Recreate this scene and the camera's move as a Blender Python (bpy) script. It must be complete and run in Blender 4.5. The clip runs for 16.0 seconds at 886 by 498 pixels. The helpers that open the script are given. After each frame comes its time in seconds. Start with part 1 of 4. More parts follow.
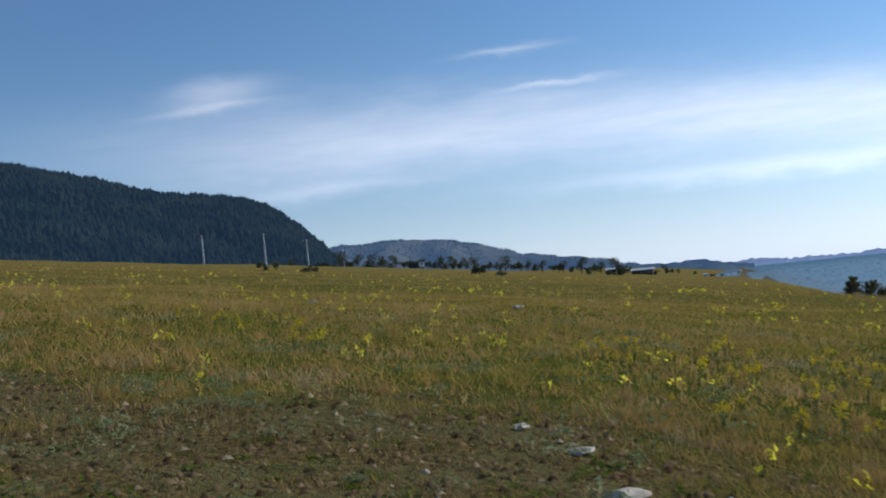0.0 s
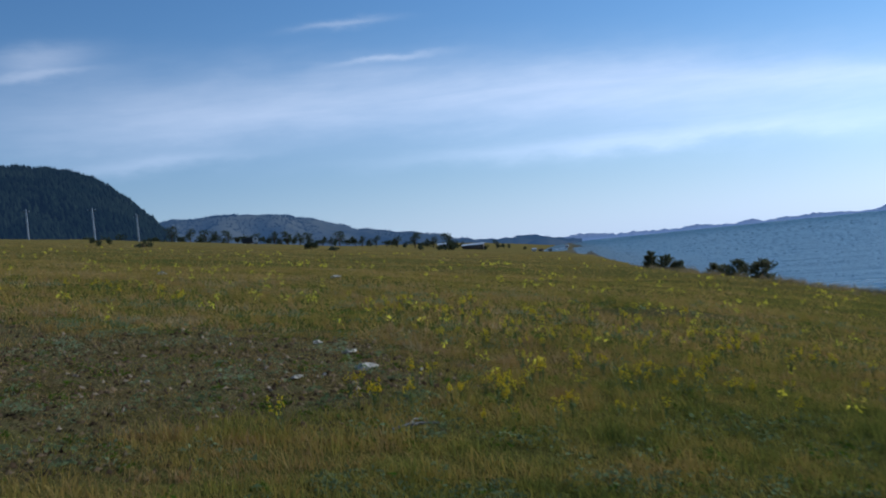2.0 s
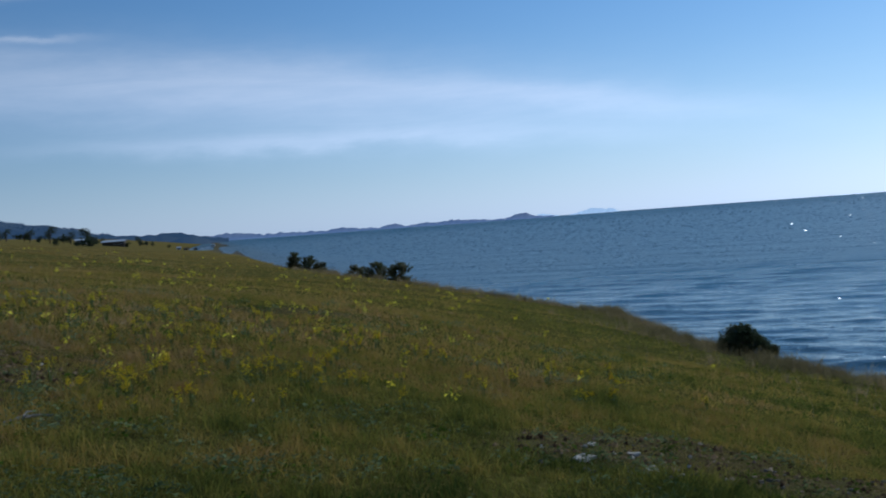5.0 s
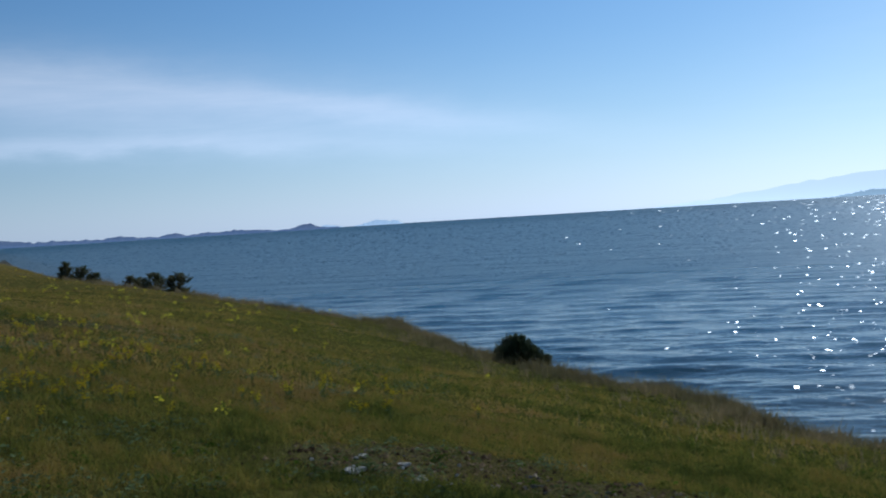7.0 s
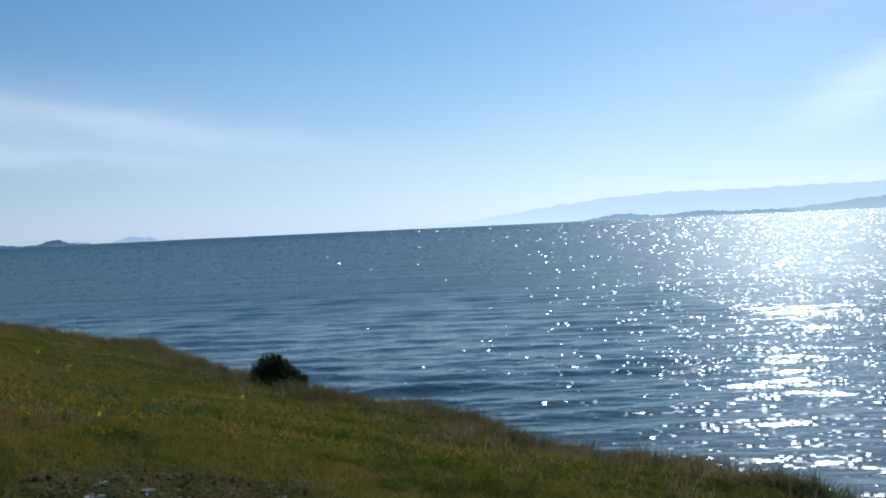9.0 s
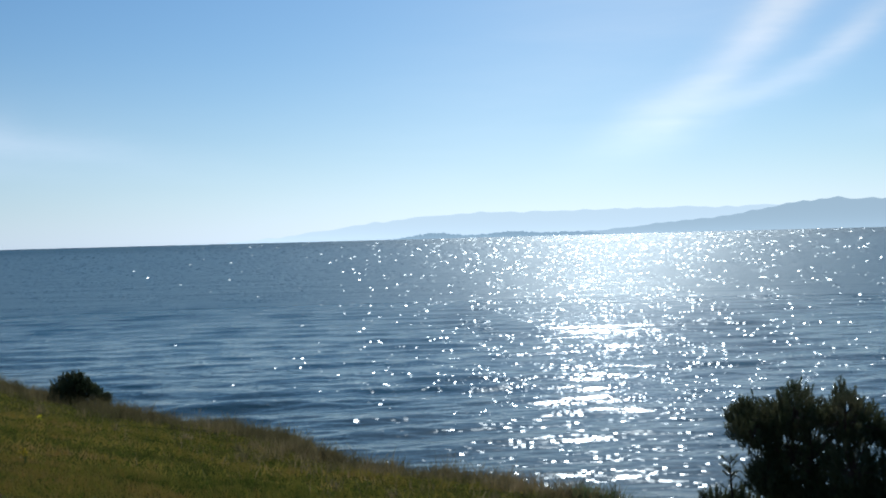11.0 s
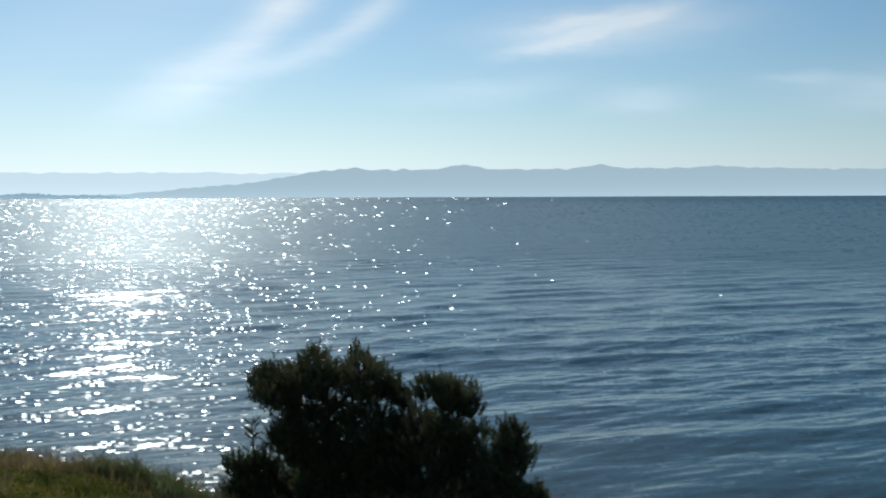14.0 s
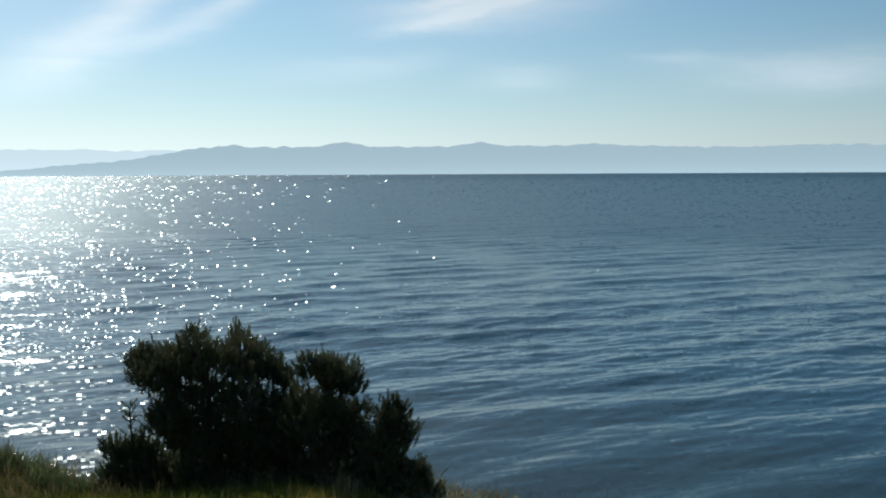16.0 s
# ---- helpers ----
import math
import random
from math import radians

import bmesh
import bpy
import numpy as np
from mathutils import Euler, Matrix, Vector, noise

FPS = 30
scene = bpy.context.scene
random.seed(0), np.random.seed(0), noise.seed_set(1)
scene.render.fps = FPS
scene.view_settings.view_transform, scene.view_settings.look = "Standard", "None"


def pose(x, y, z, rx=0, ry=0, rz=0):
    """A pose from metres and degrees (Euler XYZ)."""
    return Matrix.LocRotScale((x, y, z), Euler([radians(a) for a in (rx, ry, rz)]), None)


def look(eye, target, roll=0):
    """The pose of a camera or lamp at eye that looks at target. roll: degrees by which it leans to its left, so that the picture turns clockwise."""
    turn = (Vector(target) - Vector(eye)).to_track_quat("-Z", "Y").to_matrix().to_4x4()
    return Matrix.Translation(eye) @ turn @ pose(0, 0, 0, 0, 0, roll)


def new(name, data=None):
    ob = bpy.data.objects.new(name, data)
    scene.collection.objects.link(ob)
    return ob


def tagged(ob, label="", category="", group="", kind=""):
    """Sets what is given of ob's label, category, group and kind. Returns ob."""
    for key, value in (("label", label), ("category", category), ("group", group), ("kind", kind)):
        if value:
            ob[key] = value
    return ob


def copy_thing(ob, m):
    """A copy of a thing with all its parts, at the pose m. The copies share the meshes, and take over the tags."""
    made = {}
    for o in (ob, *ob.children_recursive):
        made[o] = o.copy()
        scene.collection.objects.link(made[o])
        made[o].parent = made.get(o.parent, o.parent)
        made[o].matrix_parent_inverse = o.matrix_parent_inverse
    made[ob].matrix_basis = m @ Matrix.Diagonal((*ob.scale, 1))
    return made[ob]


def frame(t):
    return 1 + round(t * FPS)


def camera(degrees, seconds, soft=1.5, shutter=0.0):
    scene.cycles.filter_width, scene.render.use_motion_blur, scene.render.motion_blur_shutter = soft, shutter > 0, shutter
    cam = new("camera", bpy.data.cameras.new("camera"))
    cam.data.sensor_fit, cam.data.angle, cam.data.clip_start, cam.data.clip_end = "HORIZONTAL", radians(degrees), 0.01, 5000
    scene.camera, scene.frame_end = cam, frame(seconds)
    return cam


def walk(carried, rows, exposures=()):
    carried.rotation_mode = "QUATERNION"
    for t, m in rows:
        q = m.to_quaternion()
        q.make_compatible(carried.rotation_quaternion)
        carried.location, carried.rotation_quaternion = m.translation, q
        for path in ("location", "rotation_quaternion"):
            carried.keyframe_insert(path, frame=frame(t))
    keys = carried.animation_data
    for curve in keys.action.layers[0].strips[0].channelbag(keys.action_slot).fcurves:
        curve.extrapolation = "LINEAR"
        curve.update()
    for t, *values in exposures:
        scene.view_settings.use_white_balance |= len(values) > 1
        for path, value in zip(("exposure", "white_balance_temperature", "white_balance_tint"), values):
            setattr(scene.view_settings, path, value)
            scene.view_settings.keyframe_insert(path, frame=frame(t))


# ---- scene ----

# ---------------------------------------------------------------- camera
# seconds, eye x, y, z, heading (clockwise from +y), pitch, roll
WALK = [
    (0.0, 0.07, 6.30, 6.42, -0.00, 2.27, -5.67),
    (0.5, 0.20, 5.24, 6.40, 1.69, 1.69, -6.14),
    (1.0, 0.32, 4.05, 6.37, 3.97, 0.83, -6.15),
    (1.5, 0.31, 2.65, 6.34, 5.91, 0.87, -5.81),
    (2.0, 0.17, 1.01, 6.33, 8.18, 0.18, -5.80),
    (2.5, 0.09, 0.51, 6.30, 9.89, -0.65, -5.83),
    (3.0, 0.11, 0.51, 6.30, 12.55, -0.33, -5.81),
    (3.5, 0.14, 0.50, 6.30, 15.26, -0.42, -5.75),
    (4.0, 0.17, 0.49, 6.30, 19.23, -1.32, -5.48),
    (4.5, 0.20, 0.48, 6.30, 22.90, -1.46, -4.73),
    (7.0, 0.31, 0.42, 6.30, 36.78, -1.50, -3.48),
    (7.5, 0.34, 0.40, 6.30, 40.48, -1.58, -3.21),
    (8.0, 0.36, 0.38, 6.30, 43.48, -1.41, -3.09),
    (10.5, 0.37, 0.37, 6.30, 56.30, -0.87, -1.82),
    (11.0, 0.37, 0.37, 6.30, 58.33, -0.62, -1.52),
    (11.5, 0.37, 0.37, 6.30, 60.45, -0.37, -0.72),
    (12.0, 0.37, 0.37, 6.30, 65.62, -1.00, -0.24),
    (12.5, 0.37, 0.37, 6.30, 70.09, -1.28, -0.19),
    (13.0, 0.37, 0.37, 6.30, 74.64, -2.20, 0.95),
    (13.5, 0.37, 0.37, 6.30, 77.73, -2.48, 0.72),
    (14.0, 0.37, 0.37, 6.30, 82.03, -2.71, -0.24),
    (14.5, 0.37, 0.37, 6.30, 85.39, -3.69, -0.37),
    (15.0, 0.37, 0.37, 6.30, 86.75, -4.35, 0.15),
    (15.5, 0.37, 0.37, 6.30, 87.20, -4.36, -0.21),
    (16.0, 0.37, 0.37, 6.30, 88.03, -3.87, -0.29),
]


def heading(az, el=0.0):
    a, e = radians(az), radians(el)
    return Vector((math.sin(a) * math.cos(e), math.cos(a) * math.cos(e), math.sin(e)))


cam = camera(42.8, 16.0, soft=1.85, shutter=0.35)
walk(cam, [(t, look((x, y, z), Vector((x, y, z)) + heading(yaw, pitch), roll)) for t, x, y, z, yaw, pitch, roll in WALK],
     exposures=[(0.0, 0.2, 5450, 9), (2.5, -0.25, 4850, 7), (4.5, -0.50, 4850, 6), (8.0, -0.53, 5030, 4), (11.0, -0.53, 5270, 2), (13.0, -0.53, 5500, 0), (16.0, -0.5, 5700, -2)])

# ---------------------------------------------------------------- sun, sky
SUN_AZ, SUN_EL = 67.0, 30.0
sun = new("sun", bpy.data.lights.new("sun", "SUN"))
sun.data.energy, sun.data.angle, sun.data.color = 3.2, radians(0.53), (1.0, 0.93, 0.82)
sun.matrix_world = look(heading(SUN_AZ, SUN_EL) * 100, (0, 0, 0))


class Nodes:
    """Short hand for node trees."""

    def __init__(self, tree):
        self.tree = tree
        tree.nodes.clear()

    def add(self, kind, **inputs):
        n = self.tree.nodes.new(kind)
        for k, v in inputs.items():
            self.put(n.inputs[k.replace("_", " ")], v)
        return n

    def put(self, socket, v):
        if isinstance(v, bpy.types.NodeSocket):
            self.tree.links.new(v, socket)
        elif v is not None:
            socket.default_value = v

    def math(self, op, a, b=None, c=None, clamp=False):
        n = self.tree.nodes.new("ShaderNodeMath")
        n.operation, n.use_clamp = op, clamp
        for s, v in zip(n.inputs, (a, b, c)):
            self.put(s, v)
        return n.outputs[0]

    def mix(self, fac, a, b, blend="MIX"):
        n = self.tree.nodes.new("ShaderNodeMix")
        n.data_type, n.blend_type = "RGBA", blend
        self.put(n.inputs[0], fac)
        self.put(n.inputs[6], a if not isinstance(a, tuple) else (*a[:3], 1))
        self.put(n.inputs[7], b if not isinstance(b, tuple) else (*b[:3], 1))
        return n.outputs[2]

    def ramp(self, fac, stops):
        n = self.tree.nodes.new("ShaderNodeValToRGB")
        self.put(n.inputs[0], fac)
        e = n.color_ramp.elements
        while len(e) < len(stops):
            e.new(0.5)
        for el, (p, c) in zip(e, stops):
            el.position = p
            el.color = (c, c, c, 1) if isinstance(c, (int, float)) else (*c[:3], 1)
        return n.outputs[0]

    def noise(self, vec, scale, detail=3.0, rough=0.55, distort=0.0):
        n = self.add("ShaderNodeTexNoise", Scale=scale, Detail=detail, Roughness=rough, Distortion=distort)
        self.put(n.inputs["Vector"], vec)
        return n.outputs[0]

    def field(self, name):
        n = self.tree.nodes.new("ShaderNodeAttribute")
        n.attribute_name = name
        return n.outputs["Fac"]

    def stretch(self, vec, scale=(1, 1, 1), rot=(0, 0, 0), loc=(0, 0, 0)):
        n = self.add("ShaderNodeMapping")
        self.put(n.inputs["Vector"], vec)
        n.inputs["Scale"].default_value, n.inputs["Rotation"].default_value, n.inputs["Location"].default_value = scale, rot, loc
        return n.outputs[0]


def build_world():
    world = bpy.data.worlds.new("sky")
    scene.world = world
    world.use_nodes = True
    k = Nodes(world.node_tree)
    sky = k.add("ShaderNodeTexSky")
    sky.sky_type, sky.sun_disc, sky.sun_elevation, sky.sun_rotation = "NISHITA", False, radians(SUN_EL), radians(SUN_AZ)
    sky.air_density, sky.dust_density, sky.ozone_density = 0.92, 0.2, 2.6
    at = k.add("ShaderNodeTexCoord").outputs["Generated"]
    sep = k.add("ShaderNodeSeparateXYZ", Vector=at)
    X, Y, Z = sep.outputs
    az = k.math("MULTIPLY", k.math("ARCTAN2", X, Y), 180 / math.pi)
    el = k.math("MULTIPLY", k.math("ARCSINE", Z), 180 / math.pi)
    flat = k.add("ShaderNodeCombineXYZ", X=az, Y=el).outputs[0]
    # cirrus streaks: heading, elevation, tilt, length, width (degrees), strength
    streaks = CIRRUS
    wob = k.math("MULTIPLY", k.math("SUBTRACT", k.noise(k.stretch(flat, (0.06, 0.2, 1)), 1.0, 3), 0.5), 1.3)
    wob = k.math("ADD", wob, k.math("MULTIPLY", k.math("SUBTRACT", k.noise(k.stretch(flat, (0.3, 0.8, 1)), 1.0, 5, 0.6), 0.5), 1.1))
    total = None
    for a0, e0, tilt, length, width, power in streaks:
        c, s = math.cos(radians(tilt)), math.sin(radians(tilt))
        da, de = k.math("SUBTRACT", az, a0), k.math("ADD", k.math("SUBTRACT", el, e0), wob)
        p = k.math("ADD", k.math("MULTIPLY", da, c / length), k.math("MULTIPLY", de, s / length))
        q = k.math("ADD", k.math("MULTIPLY", da, -s / width), k.math("MULTIPLY", de, c / width))
        r2 = k.math("ADD", k.math("MULTIPLY", p, p), k.math("MULTIPLY", q, q))
        g = k.math("MULTIPLY", k.math("EXPONENT", k.math("MULTIPLY", r2, -1.0)), power)
        total = g if total is None else k.math("ADD", total, g)
    fibre = k.noise(k.stretch(flat, (0.09, 0.75, 1), (0, 0, radians(-8))), 1.0, 6, 0.6, 0.6)
    fine = k.noise(k.stretch(flat, (0.35, 1.6, 1), (0, 0, radians(-12))), 1.0, 5, 0.6)
    tex = k.ramp(k.math("ADD", k.math("MULTIPLY", fibre, 0.7), k.math("MULTIPLY", fine, 0.3)), [(0.26, 0.55), (0.68, 1.0)])
    cover = k.math("MULTIPLY", total, tex, clamp=True)
    lum = k.add("ShaderNodeRGBToBW", Color=sky.outputs[0]).outputs[0]
    white = k.add("ShaderNodeCombineXYZ", X=lum, Y=lum, Z=lum).outputs[0]
    lit = k.add("ShaderNodeVectorMath")
    lit.operation = "MULTIPLY_ADD"
    k.put(lit.inputs[0], white)
    lit.inputs[1].default_value, lit.inputs[2].default_value = (1.15, 1.15, 1.2), (2.2, 2.15, 2.2)
    # dusty air low over the horizon
    veil = k.math("MULTIPLY", k.math("EXPONENT", k.math("MULTIPLY", k.math("ABSOLUTE", el), -1 / 4.5)), 0.85)
    pale = k.add("ShaderNodeVectorMath")
    pale.operation = "MULTIPLY"
    k.put(pale.inputs[0], white)
    pale.inputs[1].default_value = (1.0, 1.0, 1.05)
    turn = k.math("COSINE", k.math("MULTIPLY", k.math("SUBTRACT", az, SUN_AZ), math.pi / 90))
    deep = k.add("ShaderNodeVectorMath")
    deep.operation = "SCALE"
    k.put(deep.inputs[0], sky.outputs[0]), k.put(deep.inputs["Scale"], k.math("MULTIPLY_ADD", turn, 0.13, 0.87))
    clear = k.add("ShaderNodeVectorMath")
    clear.operation = "MULTIPLY"
    k.put(clear.inputs[0], deep.outputs[0])
    clear.inputs[1].default_value = (0.92, 1.0, 1.02)
    col = k.mix(veil, clear.outputs[0], pale.outputs[0])
    col = k.mix(cover, col, lit.outputs[0])
    bg = k.add("ShaderNodeBackground", Strength=SKY)
    k.put(bg.inputs["Color"], col)
    out = k.add("ShaderNodeOutputWorld")
    k.put(out.inputs[0], bg.outputs[0])


SKY = 0.10
CIRRUS = [
    (0, 8.2, -1.5, 15, 1.8, 0.52), (16, 7.4, -3, 24, 2.1, 0.22), (27, 4.6, -5, 14, 1.2, 0.34), (-7, 7.2, 1, 7, 1.1, 0.35), (19, 7.1, -5, 13, 1.4, 0.52), (34, 5.6, -8, 9, 0.75, 0.45), (18, 4.6, -1.5, 11, 0.5, 0.50),
    (6.3, 9.87, 2, 2.4, 0.17, 0.70), (4.2, 11.8, 0, 2.2, 0.2, 0.50), (-10.6, 11.0, 5, 2.4, 0.6, 0.55), (-11, 10.2, 3, 2.6, 0.25, 0.50), (-6, 5.7, 2, 5, 0.4, 0.40),
    (69.4, 6.1, 24, 3.0, 0.9, 0.5), (73.3, 8.7, 42, 3.6, 1.0, 0.75), (76.3, 11.6, 48, 3.2, 1.1, 0.7), (72.3, 6.1, 15, 2.8, 0.6, 0.38), (75.7, 7.3, 25, 2.6, 0.6, 0.42), (78.8, 9.3, 40, 2.8, 0.7, 0.65), (69.5, 4.9, 20, 4, 1.1, 0.25), (90.2, 8.3, 3, 5.6, 1.15, 0.85), (87.2, 7.6, 14, 2.4, 0.35, 0.6), (91.2, 8.5, 16, 3.0, 0.35, 0.7), (88.8, 8.7, 10, 3.0, 0.3, 0.6), (92, 4.8, 0, 2.2, 0.6, 0.40),
    # the veil at heading 102 is unseen, added to brighten the lake's reflection
    (84, 5.3, 4, 4.0, 0.6, 0.35), (106.2, 4.9, 0, 4.6, 0.9, 0.7), (99.7, 5.5, 0, 2.0, 0.35, 0.35), (80, 18, 30, 26, 5, 0.4), (102, 22, 8, 26, 7, 0.5), (-40, 16, 10, 20, 3, 0.3), (200, 25, 20, 50, 9, 0.4),
]
build_world()


# ---------------------------------------------------------------- the lie of the land
ALONG = Vector((0.25, 0.968))  # the shore runs this way


def shore_uv(x, y):
    """Metres towards the lake, and along the shore."""
    return 0.968 * x - 0.25 * y, 0.25 * x + 0.968 * y


def step(a, b, t):
    s = np.clip((t - a) / (b - a), 0, 1)
    return s * s * (3 - 2 * s)


def waviness(x, y, size, seed):
    """Smooth cheap noise of about -1 to 1."""
    r = np.random.RandomState(seed)
    total = 0
    for i in range(7):
        a, p, w = r.uniform(0, 6.28), r.uniform(0, 6.28), r.uniform(0.6, 1.8) / size
        total = total + np.sin((x * math.cos(a) + y * math.sin(a)) * w * 6.28 + p + 1.3 * np.sin((x * math.sin(a) - y * math.cos(a)) * w * 2.9))
    return total / 3.6


def edge_u(v):
    """Where the meadow breaks off above the lake."""
    return 15.6 - 8.5 * step(45, 95, v) + 1.5 * step(300, 900, v) + 0.5 * np.sin(v * 0.31) + 0.28 * np.sin(v * 0.83 + 1.0)


def ground_z(x, y):
    x, y = np.asarray(x, float), np.asarray(y, float)
    u, v = shore_uv(x, y)
    inland = np.clip(u, -170, None)
    z = 4.8 - 0.127 * inland - 0.02 * (u - inland) - 0.083 * 2 * np.log1p(np.exp(np.clip(u / 2, -30, 30)))
    z = z + np.where(v < 22, 0.018 * np.maximum(v, -40) * (1 - 0.95 * step(2, 12, u) * (1 - step(18, 42, v))), 0.396 * (1 - 0.95 * step(2, 12, u) * (1 - step(18, 42, v))) - 0.009 * (np.clip(v, 22, 520) - 22))
    z = z + 0.025 * waviness(x, y, 5.0, 3) + 0.12 * waviness(x, y, 17.0, 5) * step(8, 30, np.hypot(x, y)) + 0.3 * waviness(x, y, 120.0, 6) * step(100, 300, np.hypot(x, y))
    z = z - 3.2 * step(430, 900, v) * (1 - step(-8, 2, u))
    z = z + 0.36 * step(24, 42, v) * (1 - step(65, 110, v)) * step(0, 10, u)
    z = z + 0.22 * step(4.4, 6.0, v) * (1 - step(7, 11, v)) * step(9, 14, u)
    z = z - 0.2 * step(23, 27, v) * (1 - step(31, 40, v)) * step(6, 13, u)
    z = z + 0.17 * step(11.2, 12.4, v) * (1 - step(14.6, 17.5, v)) * step(9, 14, u) - 0.22 * step(6.5, 8.5, v) * (1 - step(10.4, 11.6, v)) * step(9, 14, u)
    z = z - 0.15 * (1 - step(3.2, 5.0, v)) * step(9, 14, u)
    e = edge_u(v)
    bank = z - 0.5 * np.maximum(u - e, 0) - 0.10 * step(0, 0.6, u - e)
    bed = -0.15 * (u - e - 2.9)
    return np.where(u > e, np.maximum(bank, np.minimum(bed, 0.35)), z)


def dryness(x, y):
    """1 on worn stony patches, 0 in thick grass."""
    x, y = np.asarray(x, float), np.asarray(y, float)
    total = np.zeros_like(x)
    for cx, cy, rx, ry, turn in ((-0.6, 12.6, 2.6, 3.6, 0.1), (-2.6, 11.0, 3.0, 4.0, -0.2), (6.2, 8.6, 1.7, 0.9, 0.1), (7.3, 7.3, 1.4, 0.7, -0.3), (6.6, 20.4, 1.6, 0.7, 0.3),
                                 (3.4, 6.4, 0.7, 0.35, 0.3), (-5, 15, 3, 2, 0.0)):
        c, s = math.cos(turn), math.sin(turn)
        a, b = ((x - cx) * c + (y - cy) * s) / rx, ((y - cy) * c - (x - cx) * s) / ry
        total = np.maximum(total, 1 - step(0.65, 1.15, np.hypot(a, b) + 0.16 * waviness(x, y, 1.6, 11)))
    return total


def link_mesh(name, verts, faces, material=None, parent=None, smooth=True):
    """verts: (n, 3) array; faces: (m, k) array of one size."""
    me = bpy.data.meshes.new(name)
    verts, faces = np.asarray(verts, np.float32), np.asarray(faces, np.int32)
    me.vertices.add(len(verts))
    me.vertices.foreach_set("co", verts.ravel())
    n, k = faces.shape
    me.loops.add(n * k)
    me.loops.foreach_set("vertex_index", faces.ravel())
    me.polygons.add(n)
    me.polygons.foreach_set("loop_start", np.arange(0, n * k, k, dtype=np.int32))
    me.update(calc_edges=True)
    if smooth:
        me.polygons.foreach_set("use_smooth", np.ones(n, bool))
    if material:
        me.materials.append(material)
    ob = new(name, me)
    ob.parent = parent
    return ob


def grid_faces(rows, cols):
    i = np.arange(rows - 1)[:, None] * cols + np.arange(cols - 1)[None, :]
    return np.stack([i, i + 1, i + cols + 1, i + cols], -1).reshape(-1, 4)


def part(name, bm, material, parent, label=""):
    me = bpy.data.meshes.new(name)
    bm.to_mesh(me)
    bm.free()
    me.materials.append(material)
    ob = new(name, me)
    ob.parent = parent
    return tagged(ob, label) if label else ob


# ---------------------------------------------------------------- materials
def material(name):
    m = bpy.data.materials.new(name)
    m.use_nodes = True
    k = Nodes(m.node_tree)
    return m, k


def finish(k, shader, bump=None):
    out = k.add("ShaderNodeOutputMaterial")
    k.put(out.inputs[0], shader)


def place(k):
    return k.add("ShaderNodeNewGeometry").outputs["Position"]


def principled(k, color, rough=0.8, metal=0.0, spec=0.3, normal=None):
    n = k.add("ShaderNodeBsdfPrincipled", Roughness=rough, Metallic=metal)
    n.inputs["Specular IOR Level"].default_value = spec
    k.put(n.inputs["Base Color"], color if not isinstance(color, tuple) else (*color[:3], 1))
    if normal is not None:
        k.put(n.inputs["Normal"], normal)
    return n


def bump(k, height, strength, distance):
    n = k.add("ShaderNodeBump", Strength=strength, Distance=distance, Height=height)
    return n.outputs[0]


def mottled(name, dark, light, scale, rough=0.85, relief=0.0, fine=6.0, metal=0.0, spec=0.3):
    m, k = material(name)
    p = place(k)
    a, b = k.noise(p, scale, 4), k.noise(p, scale * fine, 4)
    t = k.ramp(k.math("ADD", k.math("MULTIPLY", a, 0.6), k.math("MULTIPLY", b, 0.4)), [(0.35, 0.0), (0.65, 1.0)])
    col = k.mix(t, dark, light)
    nrm = bump(k, b, 0.6, relief) if relief else None
    finish(k, principled(k, col, rough, metal, spec, nrm).outputs[0])
    return m


def ground_material():
    m, k = material("meadow_soil")
    p = place(k)
    big, mid, fine = k.noise(p, 0.12, 4), k.noise(p, 1.3, 5), k.noise(p, 14.0, 5, 0.65)
    green = k.mix(k.ramp(mid, [(0.35, 0), (0.65, 1)]), (0.062, 0.076, 0.014), (0.13, 0.122, 0.022))
    straw = k.mix(k.ramp(fine, [(0.3, 0), (0.7, 1)]), (0.10, 0.075, 0.020), (0.17, 0.122, 0.034))
    sward = k.mix(k.ramp(big, [(0.45, 0), (0.75, 0.8)]), green, straw)
    sward = k.mix(k.math("MULTIPLY", k.field("dry"), k.ramp(mid, [(0.3, 0.65), (0.6, 1.0)])), sward, k.mix(big, (0.16, 0.122, 0.032), (0.235, 0.165, 0.05)))
    soil = k.mix(k.ramp(fine, [(0.38, 0), (0.6, 1)]), (0.040, 0.025, 0.013), (0.20, 0.125, 0.062))
    soil = k.mix(k.ramp(mid, [(0.42, 0), (0.58, 0.8)]), soil, (0.125, 0.108, 0.040))
    worn = k.field("worn")
    bank = k.field("bank")
    col = k.mix(k.math("MULTIPLY", worn, k.ramp(mid, [(0.35, 0.35), (0.6, 0.95)])), sward, soil)
    col = k.mix(bank, col, k.mix(fine, (0.07, 0.06, 0.04), (0.20, 0.17, 0.12)))
    h = k.math("ADD", k.math("MULTIPLY", fine, 0.5), mid)
    finish(k, principled(k, col, 1.0, 0, 0.0, bump(k, h, 1.0, 0.14)).outputs[0])
    return m


